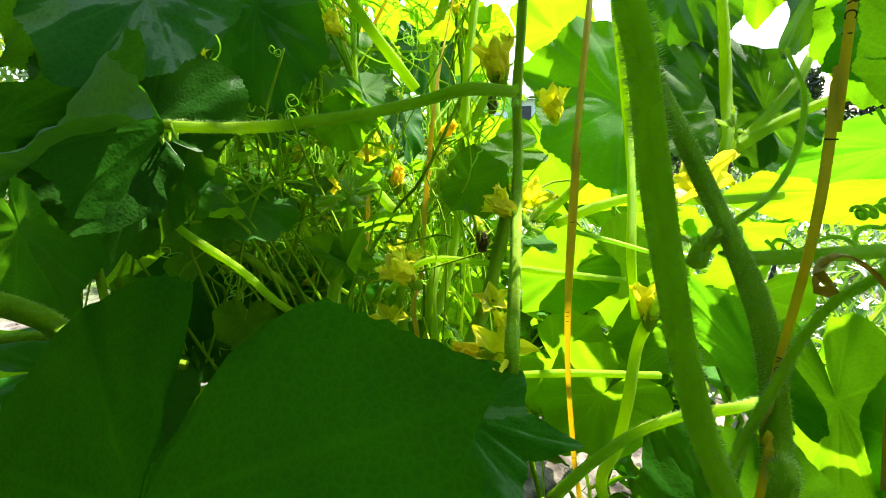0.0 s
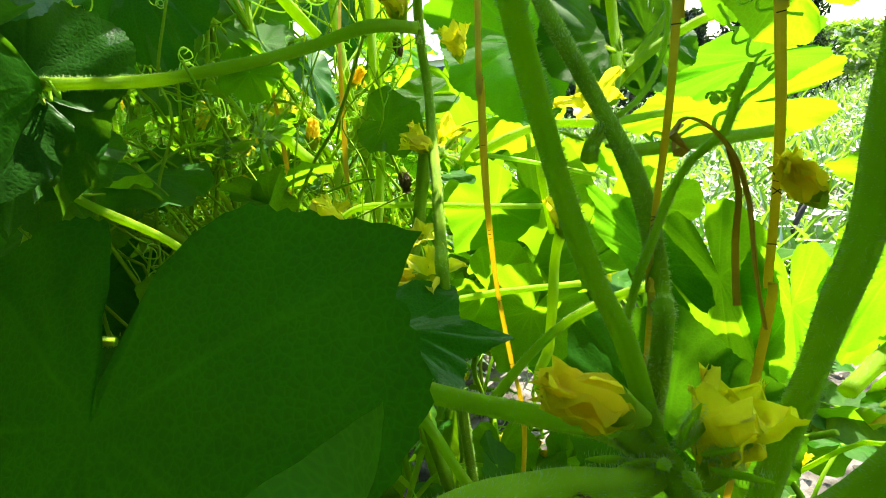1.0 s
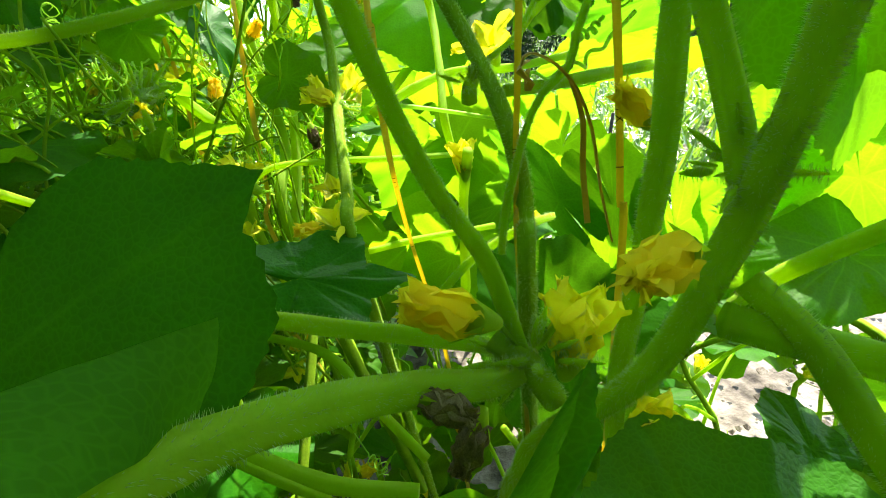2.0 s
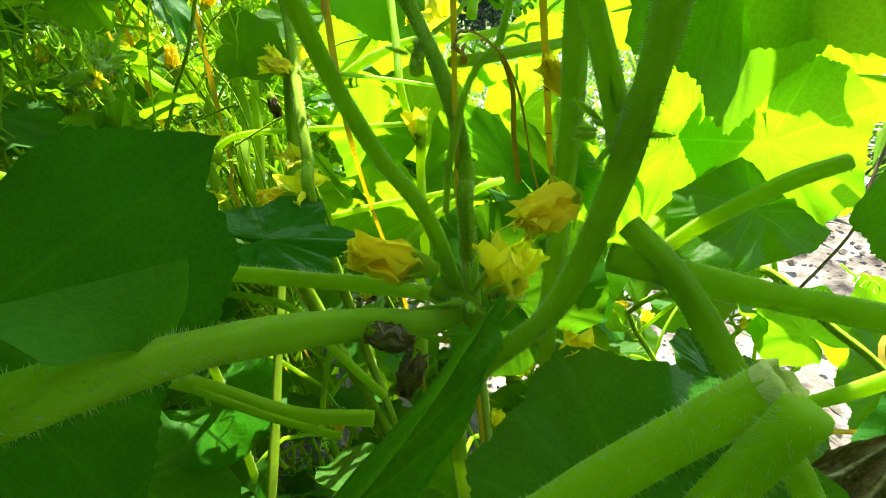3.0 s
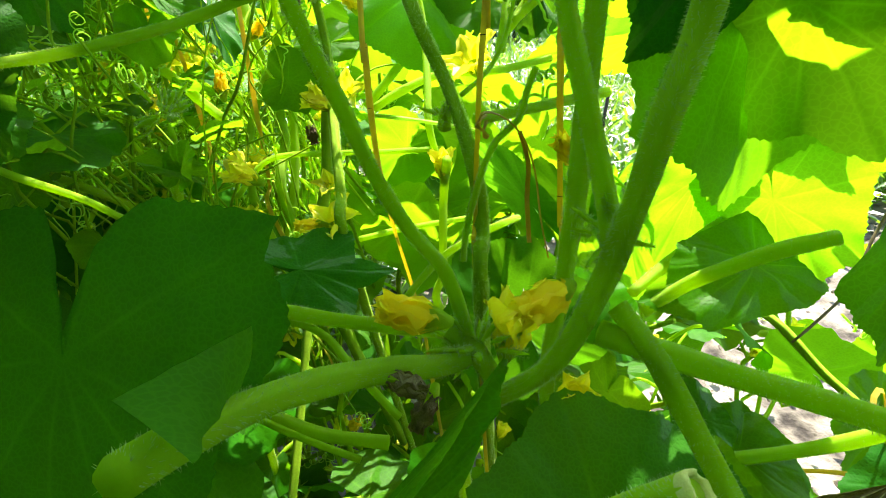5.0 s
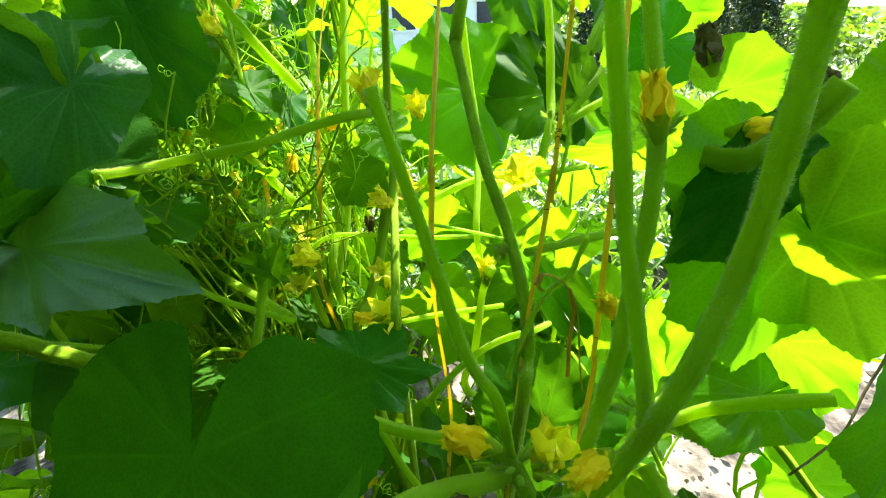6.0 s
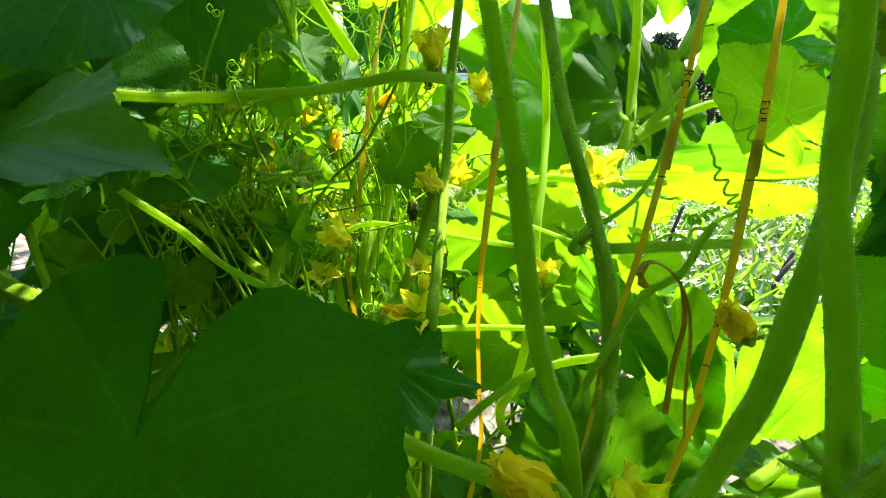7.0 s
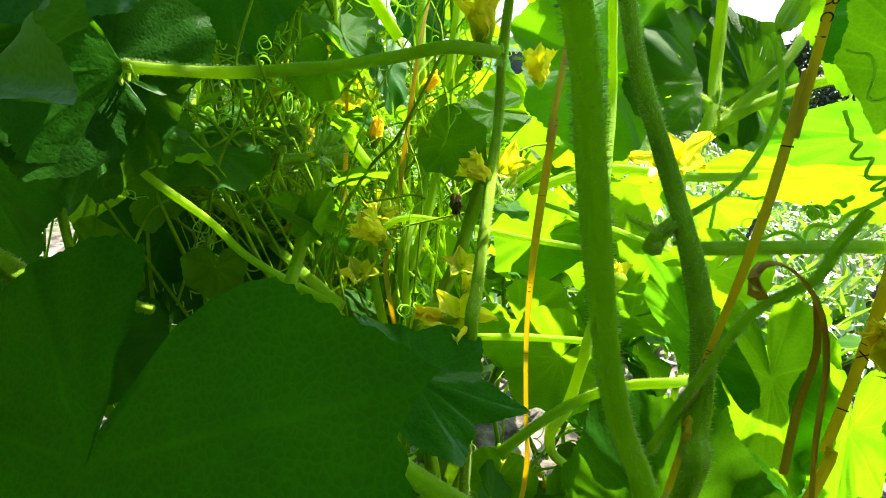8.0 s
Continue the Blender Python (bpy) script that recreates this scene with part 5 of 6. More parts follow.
tape_c = tape((0.0800, 0.3000, -0.0100), [(0.2011, 0.6132, 1.3118), (0.0857, 0.2939, 0.8023), (0.0785, 0.2715, 0.7621), (0.0720, 0.2521, 0.7232), (0.0686, 0.2427, 0.6812), (0.0704, 0.2469, 0.6277), (0.0757, 0.2481, 0.5670), (0.0770, 0.2330, 0.5153), (0.0800, 0.3000, 0.3000), (0.0800, 0.3000, -0.0100)], 0.9, 3, 'narrow amber plastic tape hanging straight', 0.0046, (-0.0756, -0.3237, 0.0143))
tape((0.0000, 0.4200, -0.0100), [(0.1165, 0.5970, 1.3802), (0.0074, 0.4598, 0.9119), (-0.0128, 0.4345, 0.8253), (-0.0252, 0.4078, 0.7331), (-0.0346, 0.3827, 0.6459), (-0.0387, 0.3680, 0.5946), (0.0000, 0.4200, 0.3000), (0.0000, 0.4200, -0.0100)], 7.0, 4, 'twisted amber plastic tape among thin vines', 0.0043, None)
tape((-0.0600, 0.5000, -0.0100), [(-0.2364, 0.6526, 1.3628), (-0.1210, 0.5238, 0.8936), (-0.0996, 0.4999, 0.8065), (-0.0978, 0.4651, 0.6836), (-0.1005, 0.4371, 0.5854), (-0.0600, 0.5000, 0.3000), (-0.0600, 0.5000, -0.0100)], 9.0, 5, 'twisted amber plastic tape among thin vines', 0.0043, None)
tape((-0.1000, 0.5800, -0.0100), [(0.1545, 0.7766, 1.3923), (-0.0771, 0.6474, 0.9685), (-0.1358, 0.6146, 0.8611), (-0.1379, 0.5790, 0.7359), (-0.1000, 0.5800, 0.3000), (-0.1000, 0.5800, -0.0100)], 9.0, 6, 'twisted amber plastic tape among thin vines', 0.0043, None)
tape((0.3800, 0.1400, -0.0100), [(0.7830, 0.3142, 0.7934), (0.4376, 0.0856, 0.5134), (0.4066, 0.0651, 0.4882), (0.3957, 0.0523, 0.4737), (0.3780, 0.0474, 0.4685), (0.3693, 0.0556, 0.4774), (0.3789, 0.0686, 0.4917), (0.3908, 0.0708, 0.4906), (0.3958, 0.0612, 0.4593), (0.4125, 0.0479, 0.4087), (0.3800, 0.1200, 0.3000), (0.3800, 0.1400, -0.0100)], 3.0, 11, 'loose amber printed tape looped among low leaves', 0.0043, None)
part('loose_end', ribbon('loose_end', [(0.1121, 0.1225, 0.7337), (0.1128, 0.1199, 0.7380), (0.1173, 0.1199, 0.7382), (0.1255, 0.1201, 0.7330), (0.1326, 0.1183, 0.7230), (0.1362, 0.1144, 0.7072), (0.1356, 0.1080, 0.6846), (0.1367, 0.1020, 0.6632)], 0.0024, 1.0, TAPE_BROWN, 7), tape_a)
part('loose_end', ribbon('loose_end', [(0.1316, 0.1206, 0.7264), (0.1340, 0.1170, 0.7113), (0.1307, 0.1125, 0.6937), (0.1285, 0.1064, 0.6721)], 0.0021, 0.6, TAPE_BROWN, 8), tape_a)
part('knot', ribbon('knot', [(0.1163, 0.1256, 0.7361), (0.1099, 0.1195, 0.7339), (0.1146, 0.1195, 0.7285), (0.1145, 0.1253, 0.7267), (0.1180, 0.1295, 0.7323)], 0.0030, 3.0, TAPE_BROWN, 9), tape_a)
lettering('R C', tape_a, (0.1338, 0.1550, 0.8081), (-0.1609, -0.1512, -0.9753), (-0.5268, -0.8500, 0.0058), 0.0046)
lettering('I', tape_a, (0.1235, 0.1411, 0.7687), (-0.2949, -0.4002, -0.8677), (-0.5106, -0.8369, 0.1972), 0.0050)
lettering('R U C', tape_a, (0.1084, 0.1267, 0.6992), (-0.1397, -0.1290, -0.9818), (-0.4239, -0.7436, 0.5171), 0.0036)
lettering('I', tape_a, (0.1326, 0.1539, 0.8005), (-0.1609, -0.1512, -0.9753), (-0.5246, -0.8504, 0.0406), 0.0040)
lettering('E U R', tape_b, (0.1700, 0.1517, 0.7959), (-0.1757, -0.3370, -0.9250), (-0.6368, -0.7689, 0.0568), 0.0042)
lettering('I', tape_b, (0.1635, 0.1402, 0.7681), (-0.2328, -0.3927, -0.8897), (-0.6350, -0.7512, 0.1803), 0.0046)
lettering('5 / X', tape_b, (0.1541, 0.1230, 0.7100), (-0.0688, -0.1478, -0.9866), (-0.5947, -0.6765, 0.4345), 0.0045)
lettering('I', tape_b, (0.1533, 0.1212, 0.6868), (-0.0271, -0.0571, -0.9980), (-0.5678, -0.6424, 0.5147), 0.0046)

lettering('I', tape_c, (0.0786, 0.2716, 0.7631), (-0.1529, -0.4711, -0.8687), (-0.1398, -0.9874, 0.0736), 0.0040)
lettering('I', tape_c, (0.0782, 0.2703, 0.7605), (-0.1485, -0.4447, -0.8833), (-0.1389, -0.9869, 0.0821), 0.0040)
lettering('I', tape_c, (0.0719, 0.2516, 0.7229), (-0.1087, -0.3142, -0.9431), (-0.1249, -0.9704, 0.2067), 0.0040)
lettering('I', tape_c, (0.0689, 0.2431, 0.6712), (0.0335, 0.0782, -0.9964), (-0.1128, -0.9237, 0.3660), 0.0040)
lettering('I', tape_c, (0.0690, 0.2434, 0.6682), (0.0335, 0.0782, -0.9964), (-0.1126, -0.9206, 0.3740), 0.0040)
lettering('I', tape_c, (0.0691, 0.2436, 0.6651), (0.0335, 0.0782, -0.9964), (-0.1125, -0.9174, 0.3818), 0.0040)
lettering('I', tape_c, (0.0712, 0.2467, 0.6184), (0.0870, 0.0197, -0.9960), (-0.1108, -0.8635, 0.4919), 0.0040)
lettering('I', tape_c, (0.0757, 0.2473, 0.5657), (0.0335, -0.2381, -0.9707), (-0.1141, -0.7962, 0.5942), 0.0040)

# ---- the row behind: whole vines grown node by node ----
LEAF_POOL = [leaf_mesh(1, 1, 300 + i, cup=random.Random(i).uniform(-0.15, 0.2), droop=random.Random(i + 50).uniform(0.05, 0.4), fold=random.Random(i + 90).uniform(0, 0.25), wave=0.07, nth=60, nr=5, mat=LEAF_FAR) for i in range(12)]
FLOWER_POOL = [joined_flower(k, i) for i, k in enumerate(("open", "half", "half", "closed", "wilted"))]


NODES = []


def blade(parent, base, out, up, size, rng):
    y = Vector(out).normalized()
    z = Vector(up)
    z = (z - y * z.dot(y)).normalized()
    x = y.cross(z)
    m = Matrix((x, y, z)).transposed().to_4x4()
    w = size * rng.uniform(0.9, 1.1)
    return part("leaf", rng.choice(LEAF_POOL), parent, Matrix.Translation(base) @ m @ Matrix.Diagonal((w, size, size, 1)))


def grow(parent, pts, rng, spacing=0.075, leaf_size=(0.06, 0.095), z_from=0.2, z_to=9.0, flowers=0.5, tendrils=0.5, leaves=0.9, turn=None, r=0.004, thin=(), show=True):
    """A climbing stem through pts with a leaf, and often a flower or tendril, at each node."""
    if show:
        part("stem", tube("stem", pts, r * 1.1, r * 0.8, STEM if rng.random() < 0.6 else STEM_DARK, 8, 0.03, 0.05, 0.05, rng.randrange(99)), parent)
    run = spline(pts, 0.01)
    k, acc = 0, 0.0
    az = rng.random() * 6.28
    for i in range(1, len(run)):
        acc += (run[i] - run[i - 1]).length
        if acc < spacing:
            continue
        acc = 0.0
        c = run[i]
        NODES.append(c)
        if not z_from < c.z < z_to:
            continue
        az += 2.4 + rng.uniform(-0.5, 0.5)
        a = az if turn is None else turn + rng.uniform(-1.3, 1.3)
        o = Vector((math.cos(a), math.sin(a), 0))
        if rng.random() < leaves and not any(lo < c.z < hi and rng.random() < 0.75 for lo, hi in thin):
            ln = rng.uniform(0.06, 0.13)
            e = c + o * ln * 0.85 + Vector((0, 0, ln * rng.uniform(0.15, 0.7)))
            part("petiole", tube("petiole", [c, c.lerp(e, 0.5) + Vector((0, 0, 0.25 * ln)), e], r * 0.6, r * 0.5, PETIOLE, 6, 0.02, 0, 0.03, k), parent)
            tip = o * rng.uniform(0.5, 1) + Vector((rng.uniform(-0.4, 0.4), rng.uniform(-0.4, 0.4), rng.uniform(-1.1, 0.1)))
            up = Vector((rng.uniform(-0.4, 0.5), rng.uniform(-0.3, 0.5), 1)) + o * 0.6
            blade(parent, e, tip, up, rng.uniform(*leaf_size), rng)
        if rng.random() < flowers:
            d = Vector((rng.uniform(-1, 1), rng.uniform(-1, 0.4), rng.uniform(0.0, 1)))
            part("flower", rng.choice(FLOWER_POOL), parent, Matrix.Translation(c + d.normalized() * 0.016) @ axes(d, rng.random() * 6) @ Matrix.Scale(rng.uniform(0.013, 0.023), 4))
        if rng.random() < tendrils:
            d = Vector((rng.uniform(-1, 1), rng.uniform(-1, 1), rng.uniform(-0.3, 0.9))).normalized()
            tendril(parent, coil(c, c + d * rng.uniform(0.06, 0.12), rng.uniform(2, 5), rng.uniform(0.003, 0.006), 0.6), 0.0007, k)
        k += 1


def vine(x, y, seed, height=1.8, lean=(0, 0), label="", **kw):
    rng = random.Random(seed)
    ob = thing("cucumber_plant", (x, y, 0), label or "climbing cucumber vine with thin stems, leaves and yellow flowers", "cucumber plant", "cucumber row")
    n = 9
    pts = [(x + lean[0] * i / n + rng.uniform(-0.025, 0.025), y + lean[1] * i / n + rng.uniform(-0.025, 0.025), -0.03 + height * i / n) for i in range(n + 1)]
    grow(ob, pts, rng, **kw)
    if rng.random() < 0.8:
        p2 = [(x + 0.02 + lean[0] * i / n + rng.uniform(-0.06, 0.06), y + rng.uniform(-0.06, 0.06), 0.1 + (height - 0.3) * i / n) for i in range(n + 1)]
        p2[0] = pts[1]
        grow(ob, p2, rng, **{**kw, "r": 0.003, "leaves": kw.get("leaves", 0.9) * 0.5, "tendrils": kw.get("tendrils", 0.5) * 0.6})
    return ob


# the shaded line of vines that runs away from the camera
for i in range(15):
    y = 0.52 + 0.17 * i
    rr = random.Random(700 + i)
    x = -0.10 - 0.30 * (y - 0.5) + rr.uniform(-0.10, 0.10)
    vine(x, y, 800 + i, rr.uniform(1.6, 2.0), (rr.uniform(-0.1, 0.1), 0.05), leaves=0.6 if i % 3 else 0.4, leaf_size=(0.03, 0.07), flowers=0.6, tendrils=1.0)
    for k in range(2):
        vine(x + rr.uniform(-0.12, 0.12), y + rr.uniform(-0.08, 0.08), 820 + i * 3 + k, rr.uniform(1.0, 1.5), (rr.uniform(-0.15, 0.15), 0.0), leaves=0.25, leaf_size=(0.025, 0.06), flowers=0.55, tendrils=0.9, r=0.003)
for x, y, s in ((-0.30, 0.55, 1), (-0.42, 0.75, 2), (-0.45, 1.0, 3), (-0.62, 1.25, 4), (-0.75, 1.6, 5)):
    vine(x, y, 840 + s, 1.7, (0.05, 0.0), leaves=0.75, flowers=0.2, tendrils=0.9, leaf_size=(0.04, 0.075), label="shaded leafy cucumber vine at the row's edge")
# thin side shoots, dry strands and tendrils tangled through the shaded part
for i in range(46):
    rr = random.Random(1200 + i)
    y = rr.uniform(0.40, 1.15)
    x = -0.08 - 0.34 * (y - 0.4) + rr.uniform(-0.16, 0.12)
    z = rr.uniform(0.25, 0.75)
    a = rr.uniform(0, 6.28)
    rise = rr.uniform(0.1, 0.35)
    go = rr.uniform(0.02, 0.16)
    ob = thing("cucumber_shoot", (x, y, 0), "thin tangled cucumber side shoot with tendrils", "cucumber shoot", "cucumber row")
    e = (x + math.cos(a) * go, y + math.sin(a) * go, z + rise)
    grow(ob, [(x, y, -0.02), (x + rr.uniform(-0.02, 0.02), y, z * 0.6), (x + rr.uniform(-0.03, 0.03), y + rr.uniform(-0.03, 0.03), z), e], rr, 0.05, (0.015, 0.04), 0.3, 1.2, 0.25, 1.0, 0.45, r=0.0018)
# slack petioles, runners and tendrils strung from stem to stem through the shaded part
rng = random.Random(4141)
near_nodes = [c for c in NODES if 0.35 < c.y < 1.3 and -0.75 < c.x < 0.12 and 0.4 < c.z < 1.15]
front = [c for c in near_nodes if c.y < 0.75]
for i in range(520):
    a = rng.choice(front if i % 5 < 3 else near_nodes)
    far = [b for b in rng.sample(near_nodes, 40) if 0.05 < (b - a).length < 0.24]
    holder = mid_vine if a.x > -0.15 else shade_vine
    if far and i % 3:
        b = far[0]
        up = Vector((rng.uniform(-0.03, 0.03), rng.uniform(-0.03, 0.03), rng.uniform(-0.03, 0.05)))
        r = rng.uniform(0.0011, 0.0024)
        part("petiole", tube("petiole", [a, a.lerp(b, 0.35) + up, a.lerp(b, 0.7) + up * 0.8, b], r * 1.2, r * 0.8, rng.choice((PETIOLE, STEM, STEM, STEM_DARK)), 6, 0.015, 0, 0.03, i), holder)
    else:
        d = Vector((rng.uniform(-1, 1), rng.uniform(-1, 1), rng.uniform(-0.5, 0.8))).normalized()
        tendril(holder, coil(a, a + d * rng.uniform(0.05, 0.13), rng.uniform(2, 6), rng.uniform(0.003, 0.007), 0.65), rng.uniform(0.0006, 0.001), i)
# fine side shoots and curling tendrils close behind the long petiole
rng = random.Random(515)
for i in range(84):
    a = Vector((rng.uniform(-0.30, 0.03), rng.uniform(0.30, 0.52), rng.uniform(0.62, 0.74)))
    b = a + Vector((rng.uniform(-0.16, 0.16), rng.uniform(-0.05, 0.05), rng.uniform(-0.02, 0.2)))
    bow = Vector((rng.uniform(-0.03, 0.03), rng.uniform(-0.03, 0.03), rng.uniform(-0.02, 0.02)))
    holder = mid_vine if a.x > -0.12 else shade_vine
    r = rng.uniform(0.0006, 0.0017)
    skin = rng.choice((PETIOLE, STEM, STEM_DARK, STEM_DARK))
    if i == 79:
        continue
    part("side_shoot", tube("side_shoot", [a - (b - a) * 0.6 - Vector((0, 0, 0.12)), a, a.lerp(b, 0.4) + bow, a.lerp(b, 0.75) - bow * 0.5, b], r * 1.3, r * 0.7, skin, 6, 0.012, 0, 0.04, i), holder)
    for c in ((a.lerp(b, 0.4) + bow, b) if i % 2 else (b,)):
        d = Vector((rng.uniform(-1, 1), rng.uniform(-1, 1), rng.uniform(-0.4, 0.7))).normalized()
        if rng.random() < 0.6 or (c.y < 0.40 and c.z > 0.78):
            tendril(holder, coil(c, c + d * rng.uniform(0.02, 0.06), rng.uniform(1.5, 5), rng.uniform(0.002, 0.005), 0.75), rng.uniform(0.0004, 0.0007), i)
        else:
            blade(holder, c, d, Vector((rng.uniform(-0.5, 0.6), rng.uniform(-0.4, 0.6), 1)), rng.uniform(0.012, 0.028), rng)
# small leaves that catch the sun between the stems
for i in range(150):
    c = rng.choice(near_nodes)
    if c.x + 0.3 * c.y < -0.05:
        continue
    d = Vector((rng.uniform(-1, 1), rng.uniform(-1, 1), rng.uniform(-0.6, 0.6))).normalized()
    e = c + d * rng.uniform(0.02, 0.05)
    holder = mid_vine if c.x > -0.15 else shade_vine
    part("petiole", tube("petiole", [c, c.lerp(e, 0.5) + Vector((0, 0, 0.008)), e], 0.0012, 0.001, PETIOLE, 6, 0.015, 0, 0.03, i), holder)
    blade(holder, e, d + Vector((0, 0, -0.4)), SUN_DIR + Vector((rng.uniform(-0.5, 0.5), rng.uniform(-0.5, 0.5), 0)), rng.uniform(0.018, 0.036), rng)
# the sunlit side: one layer of leaves that face the sun
TO_SUN = math.atan2(SUN_DIR.y, SUN_DIR.x)
for i, (x, y, h) in enumerate(((0.30, 0.50, 0.65), (0.20, 0.62, 0.72), (0.24, 0.76, 0.62), (0.13, 0.84, 0.75), (0.14, 1.0, 0.7), (0.02, 1.15, 0.9), (-0.02, 1.4, 1.0), (0.44, 0.42, 0.5), (0.55, 0.28, 0.45), (-0.1, 1.7, 1.1))):
    vine(x, y, 860 + i, h, (0.04, 0.03), leaves=1.0, flowers=0.25, tendrils=0.4, spacing=0.07, leaf_size=(0.07, 0.105), turn=TO_SUN, thin=((0.45, 0.66),) if x > 0.28 else (),
         label="sunlit cucumber vine with glowing yellow-green leaves")
# low shoots between the stems and along the row's foot
for i, (x, y, h) in enumerate(((-0.26, 0.42, 0.75), (-0.40, 0.58, 0.7), (-0.33, 0.30, 0.6), (-0.20, 0.62, 0.7), (-0.05, 0.30, 0.5), (0.05, 0.45, 0.55), (0.20, 0.36, 0.55), (0.10, 0.24, 0.45), (-0.12, 0.16, 0.42),
                               (0.34, 0.28, 0.45), (-0.55, 0.85, 0.8), (-0.5, 0.35, 0.55), (0.45, 0.5, 0.5), (-0.24, 0.2, 0.5), (-0.34, 0.12, 0.45), (-0.16, 0.34, 0.6), (-0.45, 0.22, 0.5))):
    vine(x, y, 900 + i, h, (0.03, 0.0), leaves=1.0, flowers=0.4, tendrils=0.7, spacing=0.05, leaf_size=(0.04, 0.08), z_from=0.08, label="low cucumber shoot with small leaves near the ground")
# unseen upper growth of the near vines, added overhead as a shading canopy
rng = random.Random(77)
grow(mid_vine, [(0.0599, 0.3663, 0.8979), (0.05, 0.47, 1.1), (0.02, 0.44, 1.3), (0.0, 0.42, 1.55)], rng, 0.03, (0.08, 0.11), 1.0, flowers=0.1, r=0.005)
grow(dark_vine, [(0.1028, 0.2790, 0.8545), (0.17, 0.42, 1.02), (0.22, 0.42, 1.12), (0.26, 0.46, 1.25), (0.2, 0.42, 1.45)], rng, 0.026, (0.08, 0.11), 1.02, flowers=0.1, r=0.005)
grow(right_vine, [(0.1721, 0.1619, 0.9180), (0.20, 0.18, 1.05), (0.25, 0.2, 1.15), (0.28, 0.22, 1.4)], rng, 0.045, (0.07, 0.1), 1.05, flowers=0.1, r=0.005)
# unseen vines behind and beside the camera, added to block sky light
for i, (x, y) in enumerate(((-0.12, -0.38), (0.06, -0.45), (0.24, -0.36), (-0.32, -0.24), (0.42, -0.22), (-0.42, 0.02), (-0.05, -0.62), (0.3, -0.6), (-0.5, -0.5), (0.55, -0.5), (-0.55, 0.18), (-0.2, -0.3), (0.0, -0.34), (0.15, -0.32), (-0.28, -0.45), (-0.4, -0.12), (-0.1, -0.5), (0.35, -0.45), (-0.65, -0.1), (0.2, -0.75), (-0.3, -0.75))):
    vine(x, y, 940 + i, 1.9, (0.0, 0.04), leaves=1.0, spacing=0.07, flowers=0.05, tendrils=0.0, leaf_size=(0.11, 0.15))

# ---- stones, clods and litter on the bare soil ----
PEBBLE = plain("soil_clod", [(0.3, (0.03, 0.025, 0.02)), (0.5, (0.16, 0.13, 0.10)), (0.7, (0.34, 0.30, 0.24))], 40, 0.95, 0.6, 0.002)
prng = random.Random(66)
pv, pf = [], []
for _ in range(1500):
    px, py = prng.uniform(0.25, 1.6), prng.uniform(-0.5, 1.3)
    if prng.random() < 0.25:
        px, py = prng.uniform(-2.2, -0.5), prng.uniform(0.6, 2.6)
    ps = 0.004 + 0.014 * prng.random() ** 2
    b = len(pv)
    for dx, dy, dz in ((1, 0, 0), (-0.4, 0.9, 0), (-0.6, -0.8, 0), (0.2, 0.1, 0.9), (-0.2, 0.2, -0.8), (0.5, -0.6, 0.4)):
        pv.append((px + dx * ps * prng.uniform(0.6, 1.2), py + dy * ps * prng.uniform(0.6, 1.2), 0.0 + (dz + 0.2) * ps * prng.uniform(0.5, 1)))
    pf += [(b, b + 1, b + 3), (b + 1, b + 2, b + 3), (b + 2, b + 5, b + 3), (b + 5, b, b + 3), (b, b + 4, b + 1), (b + 1, b + 4, b + 2), (b + 2, b + 4, b + 5), (b + 5, b + 4, b)]
tagged(new("soil_clods", mesh_from("soil_clods", pv, pf, PEBBLE, smooth=False)), "loose stones and crumbs of dry soil on the ground", "stones", kind="stuff")

# ---- grass, shrubs, house ----
GRASS = foliage("grass_blade", (0.05, 0.13, 0.012), (0.30, 0.52, 0.02), 0.4, 0.05, 0.5, 90.0, 0.03, 0.1)
CONIFER = foliage("conifer_spray", (0.012, 0.030, 0.008), (0.03, 0.06, 0.01), 0.25, 0.03, 0.6, 60.0, 0.02, 0.2)
BARK = plain("bark", [(0.3, (0.05, 0.035, 0.022)), (0.7, (0.16, 0.11, 0.07))], 30, 0.9, 0.9, 0.01)
WALL = plain("white_render", [(0.3, (0.66, 0.66, 0.64)), (0.7, (0.80, 0.80, 0.78))], 3, 0.9, 0.3, 0.01)
ROOF = plain("grey_roof_sheet", [(0.3, (0.22, 0.22, 0.24)), (0.7, (0.38, 0.38, 0.42))], 4, 0.6, 0.3, 0.01)
PANE = plain("dark_pane", [(0.3, (0.02, 0.025, 0.03)), (0.7, (0.05, 0.06, 0.07))], 2, 0.1, 0.0)


def tufts(n, place, blade_len, wide, seed, flat=0.4):
    """Many small blades and weed leaves standing on the ground, as one mesh."""
    r = np.random.RandomState(seed)
    xy = place(r, n)
    a = r.rand(n) * 6.283
    L = blade_len * (0.4 + r.rand(n))
    tilt = flat + r.rand(n) * 0.9
    h0 = r.rand(n) ** 2 * blade_len * 1.2
    w = wide * (0.5 + r.rand(n))
    dx, dy = np.cos(a), np.sin(a)
    base = np.stack([xy[:, 0], xy[:, 1], h0 - 0.02], 1)
    mid = base + np.stack([dx * L * 0.45 * np.sin(tilt), dy * L * 0.45 * np.sin(tilt), L * 0.5 * np.cos(tilt * 0.7)], 1)
    tip = base + np.stack([dx * L * np.sin(tilt), dy * L * np.sin(tilt), L * np.cos(tilt)], 1)
    side = np.stack([-dy, dx, np.zeros(n)], 1) * w[:, None]
    v = np.stack([base, mid + side, tip, mid - side], 1).reshape(-1, 3)
    f = np.arange(4 * n).reshape(n, 4)
    return v, f


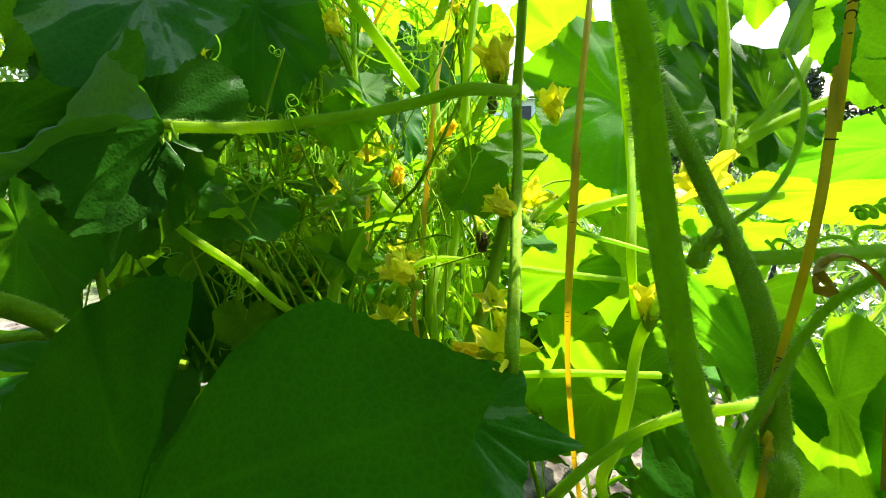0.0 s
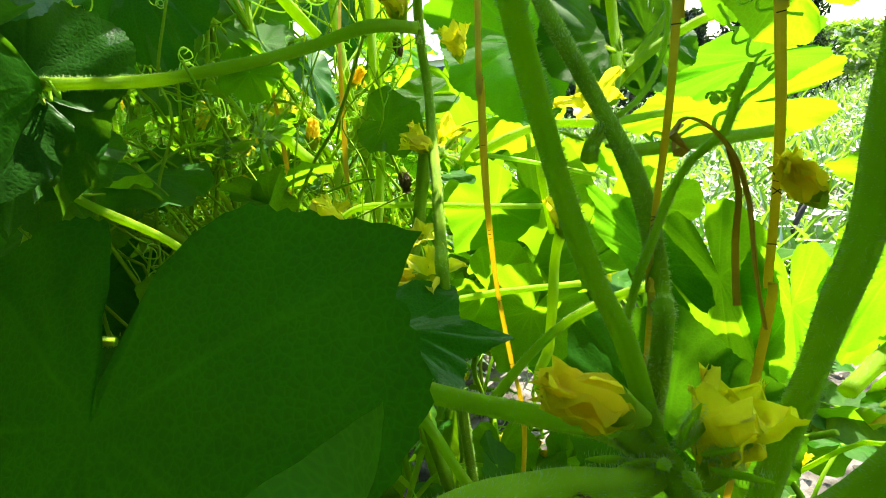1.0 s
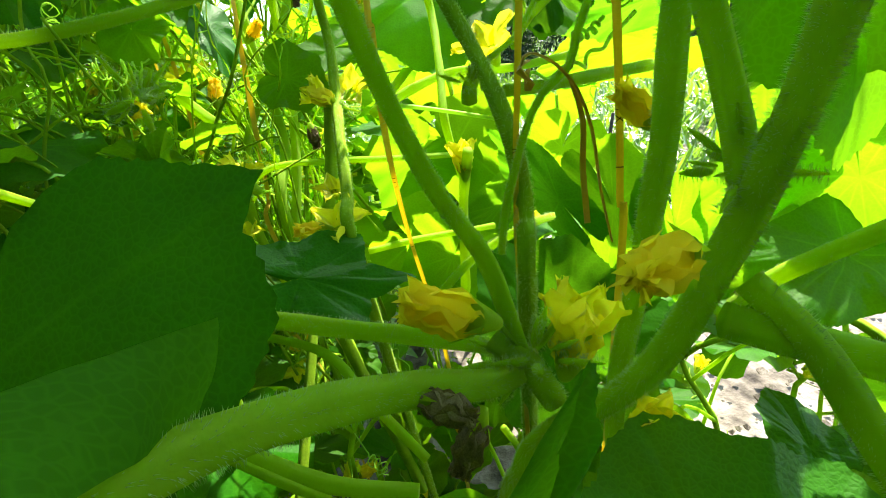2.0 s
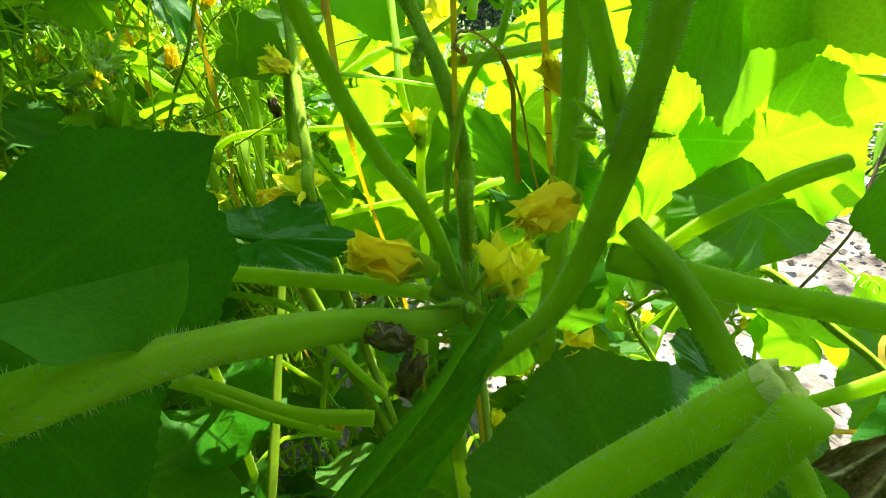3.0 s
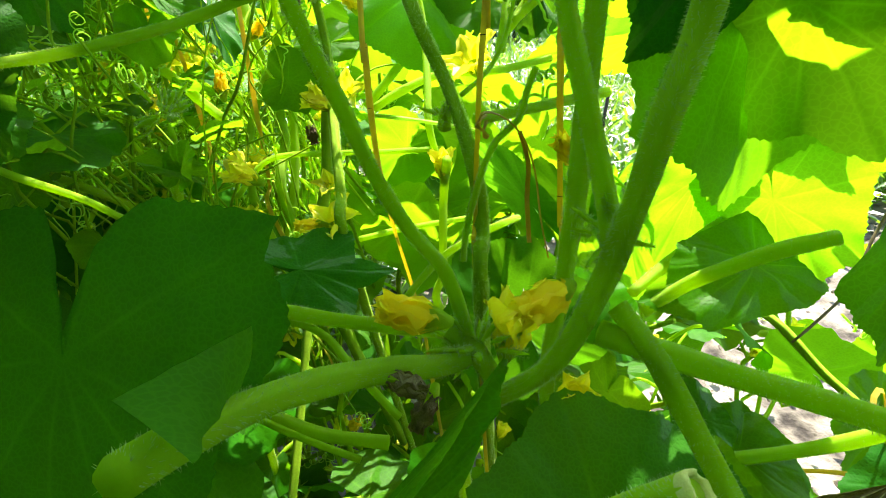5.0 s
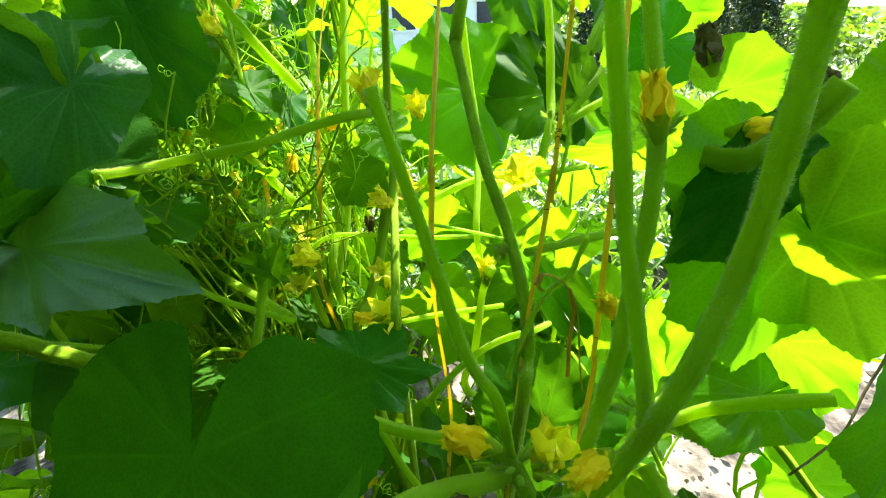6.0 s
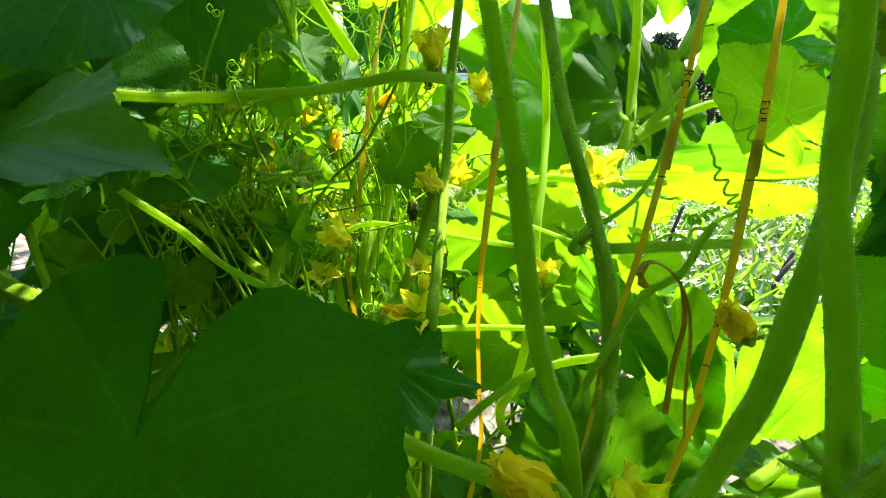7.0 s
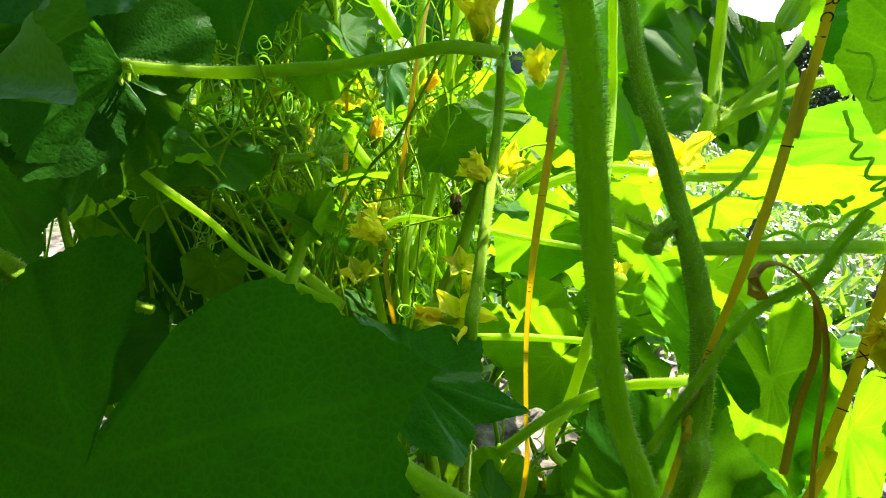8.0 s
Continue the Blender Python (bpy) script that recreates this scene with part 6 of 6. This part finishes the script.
def patch(r, n):
    y = 1.05 + r.rand(n) ** 1.6 * 9 + 0.12 * r.randn(n)
    x = -0.2 + (r.rand(n) * 1.9 - 0.1) * (y + 0.5) + 0.5 * r.randn(n) * (r.rand(n) < 0.4)
    y = y + 0.25 * np.sin(x * 2.3) * (y < 2)
    return np.stack([x, y], 1)


def patch_left(r, n):
    y = 2.4 + r.rand(n) ** 1.4 * 8
    x = -0.75 * y - r.rand(n) * 1.2 * y
    return np.stack([x, y], 1)


for nm, (pl, n, seed) in {"grass": (patch, 42000, 3), "weeds": (patch_left, 9000, 4)}.items():
    v, f = tufts(n, pl, 0.12, 0.010, seed)
    me = mesh_from(nm, v.tolist(), f.tolist(), GRASS, smooth=False)
    tagged(new(nm, me), "sunlit rough grass and low weeds" if nm == "grass" else "low green weeds beside a bare path", "grass", kind="stuff")


def spray_crown(n, centre, rx, rz, top, leaf_len, wide, seed):
    """Uneven crown of small sprays round an axis; top > 0 narrows it upwards."""
    r = np.random.RandomState(seed)
    t = r.rand(n) ** 0.8
    a = r.rand(n) * 6.283
    lump = 1 + 0.25 * np.sin(a * 3 + t * 9 + seed) + 0.15 * np.sin(a * 7 - t * 17)
    rad = rx * lump * (1 - top * t) * np.sqrt(0.35 + 0.65 * r.rand(n))
    if top == 0:
        rad *= np.sqrt(np.clip(1 - (2 * t - 1) ** 2, 0.02, 1))
    c = np.stack([centre[0] + np.cos(a) * rad, centre[1] + np.sin(a) * rad, centre[2] + t * rz], 1)
    d = r.randn(n, 3)
    d /= np.linalg.norm(d, axis=1)[:, None]
    s = np.cross(d, r.randn(n, 3))
    s /= np.linalg.norm(s, axis=1)[:, None]
    L = leaf_len * (0.5 + r.rand(n))[:, None]
    v = np.stack([c - d * L, c + s * wide, c + d * L, c - s * wide], 1).reshape(-1, 3)
    return v, np.arange(4 * n).reshape(n, 4)


def shrub(name, x, y, rx, h, seed, mat, label, category, n=2600, top=0.75, leaf_len=0.05, wide=0.014):
    ob = thing(name, (x, y, -0.02), label, category)
    part("trunk", tube("trunk", [(x, y, -0.03), (x + 0.02, y, h * 0.4), (x, y + 0.02, h * 0.9)], rx * 0.12, rx * 0.03, BARK, 8, 0.1), ob)
    v, f = spray_crown(n, (x, y, 0.05 * h), rx, h * 0.97, top, leaf_len, wide, seed)
    part("crown", mesh_from("crown", v.tolist(), f.tolist(), mat, smooth=False), ob)
    return ob


for i, (x, y, rx, h) in enumerate(((3.35, 6.0, 0.5, 1.35), (3.95, 5.7, 0.5, 1.25), (4.6, 5.6, 0.55, 1.35), (5.4, 5.6, 0.5, 1.3), (6.3, 6.9, 0.4, 1.55), (8.2, 9.2, 0.5, 1.9), (2.7, 6.4, 0.45, 1.05), (7.0, 4.6, 0.6, 1.1))):
    shrub("conifer", x, y, rx, h, 30 + i, CONIFER, "dense dark green conifer shrub standing in the grass", "conifer")
for i, (x, y, rx, h) in enumerate(((-3.2, 4.6, 1.0, 2.4), (-4.6, 4.0, 1.1, 2.6), (-2.4, 6.2, 1.0, 2.2), (-6.0, 3.0, 1.2, 2.6))):
    shrub("bush", x, y, rx, h, 60 + i, GRASS, "leafy green garden bush in bright sun", "bush", 5200, 0.0, 0.06, 0.022)


for i, (a, d, rx, h) in enumerate(((-38, 9, 1.4, 2.2), (-24, 11, 1.5, 2.0), (-12, 12, 1.4, 1.7), (-2, 13, 1.3, 1.5), (24, 12, 1.3, 1.5), (46, 11, 1.4, 0.9), (62, 10, 1.5, 0.8), (78, 9, 1.4, 0.9))):
    shrub("bush", d * math.sin(radians(a)), d * math.cos(radians(a)), rx, h, 80 + i, GRASS, "leafy green bush on the far side of the garden", "bush", 3000, 0.0, 0.09, 0.035)


STEEL = plain("dark_rusty_steel", [(0.3, (0.03, 0.025, 0.02)), (0.7, (0.09, 0.07, 0.06))], 40, 0.7, 0.5, 0.002)
for x, y, h, lean in ((1.18, 1.74, 0.31, 0.05), (1.37, 1.35, 0.25, 0.06), (1.26, 1.28, 0.25, 0.11)):
    st = thing("garden_stake", (x, y, -0.02), "thin dark metal stake standing in the grass", "stake", "garden stakes")
    part("rod", tube("rod", [(x, y, -0.05), (x + lean * 0.5, y, h * 0.5), (x + lean, y, h)], 0.009, 0.008, STEEL, 8, 0.05), st)


def box(x0, y0, z0, x1, y1, z1, mat, name):
    v = [(x, y, z) for z in (z0, z1) for y in (y0, y1) for x in (x0, x1)]
    f = [(0, 2, 3, 1), (4, 5, 7, 6), (0, 1, 5, 4), (2, 6, 7, 3), (0, 4, 6, 2), (1, 3, 7, 5)]
    return mesh_from(name, v, f, mat, smooth=False)


house = thing("house", (4.0, 22.0, 0), "low white rendered house with a grey roof, beyond the garden", "house")
part("wall", box(1.2, 20, -0.05, 7.5, 26, 2.0, WALL, "wall"), house)
part("roof", mesh_from("roof", [(0.9, 19.6, 1.95), (7.8, 19.6, 1.95), (7.8, 26.4, 1.95), (0.9, 26.4, 1.95), (0.9, 23, 3.6), (7.8, 23, 3.6)],
                       [(0, 1, 5, 4), (2, 3, 4, 5), (1, 2, 5), (3, 0, 4), (3, 2, 1, 0)], ROOF, smooth=False), house)
for wx in (1.9, 3.6, 5.4):
    w = part("window", box(wx, 19.94, 0.8, wx + 0.9, 20.02, 1.7, PANE, "window"), house, label="dark window pane")
    part("window_frame", box(wx - 0.08, 19.92, 0.72, wx + 0.98, 19.97, 0.80, WALL, "window_frame"), w)
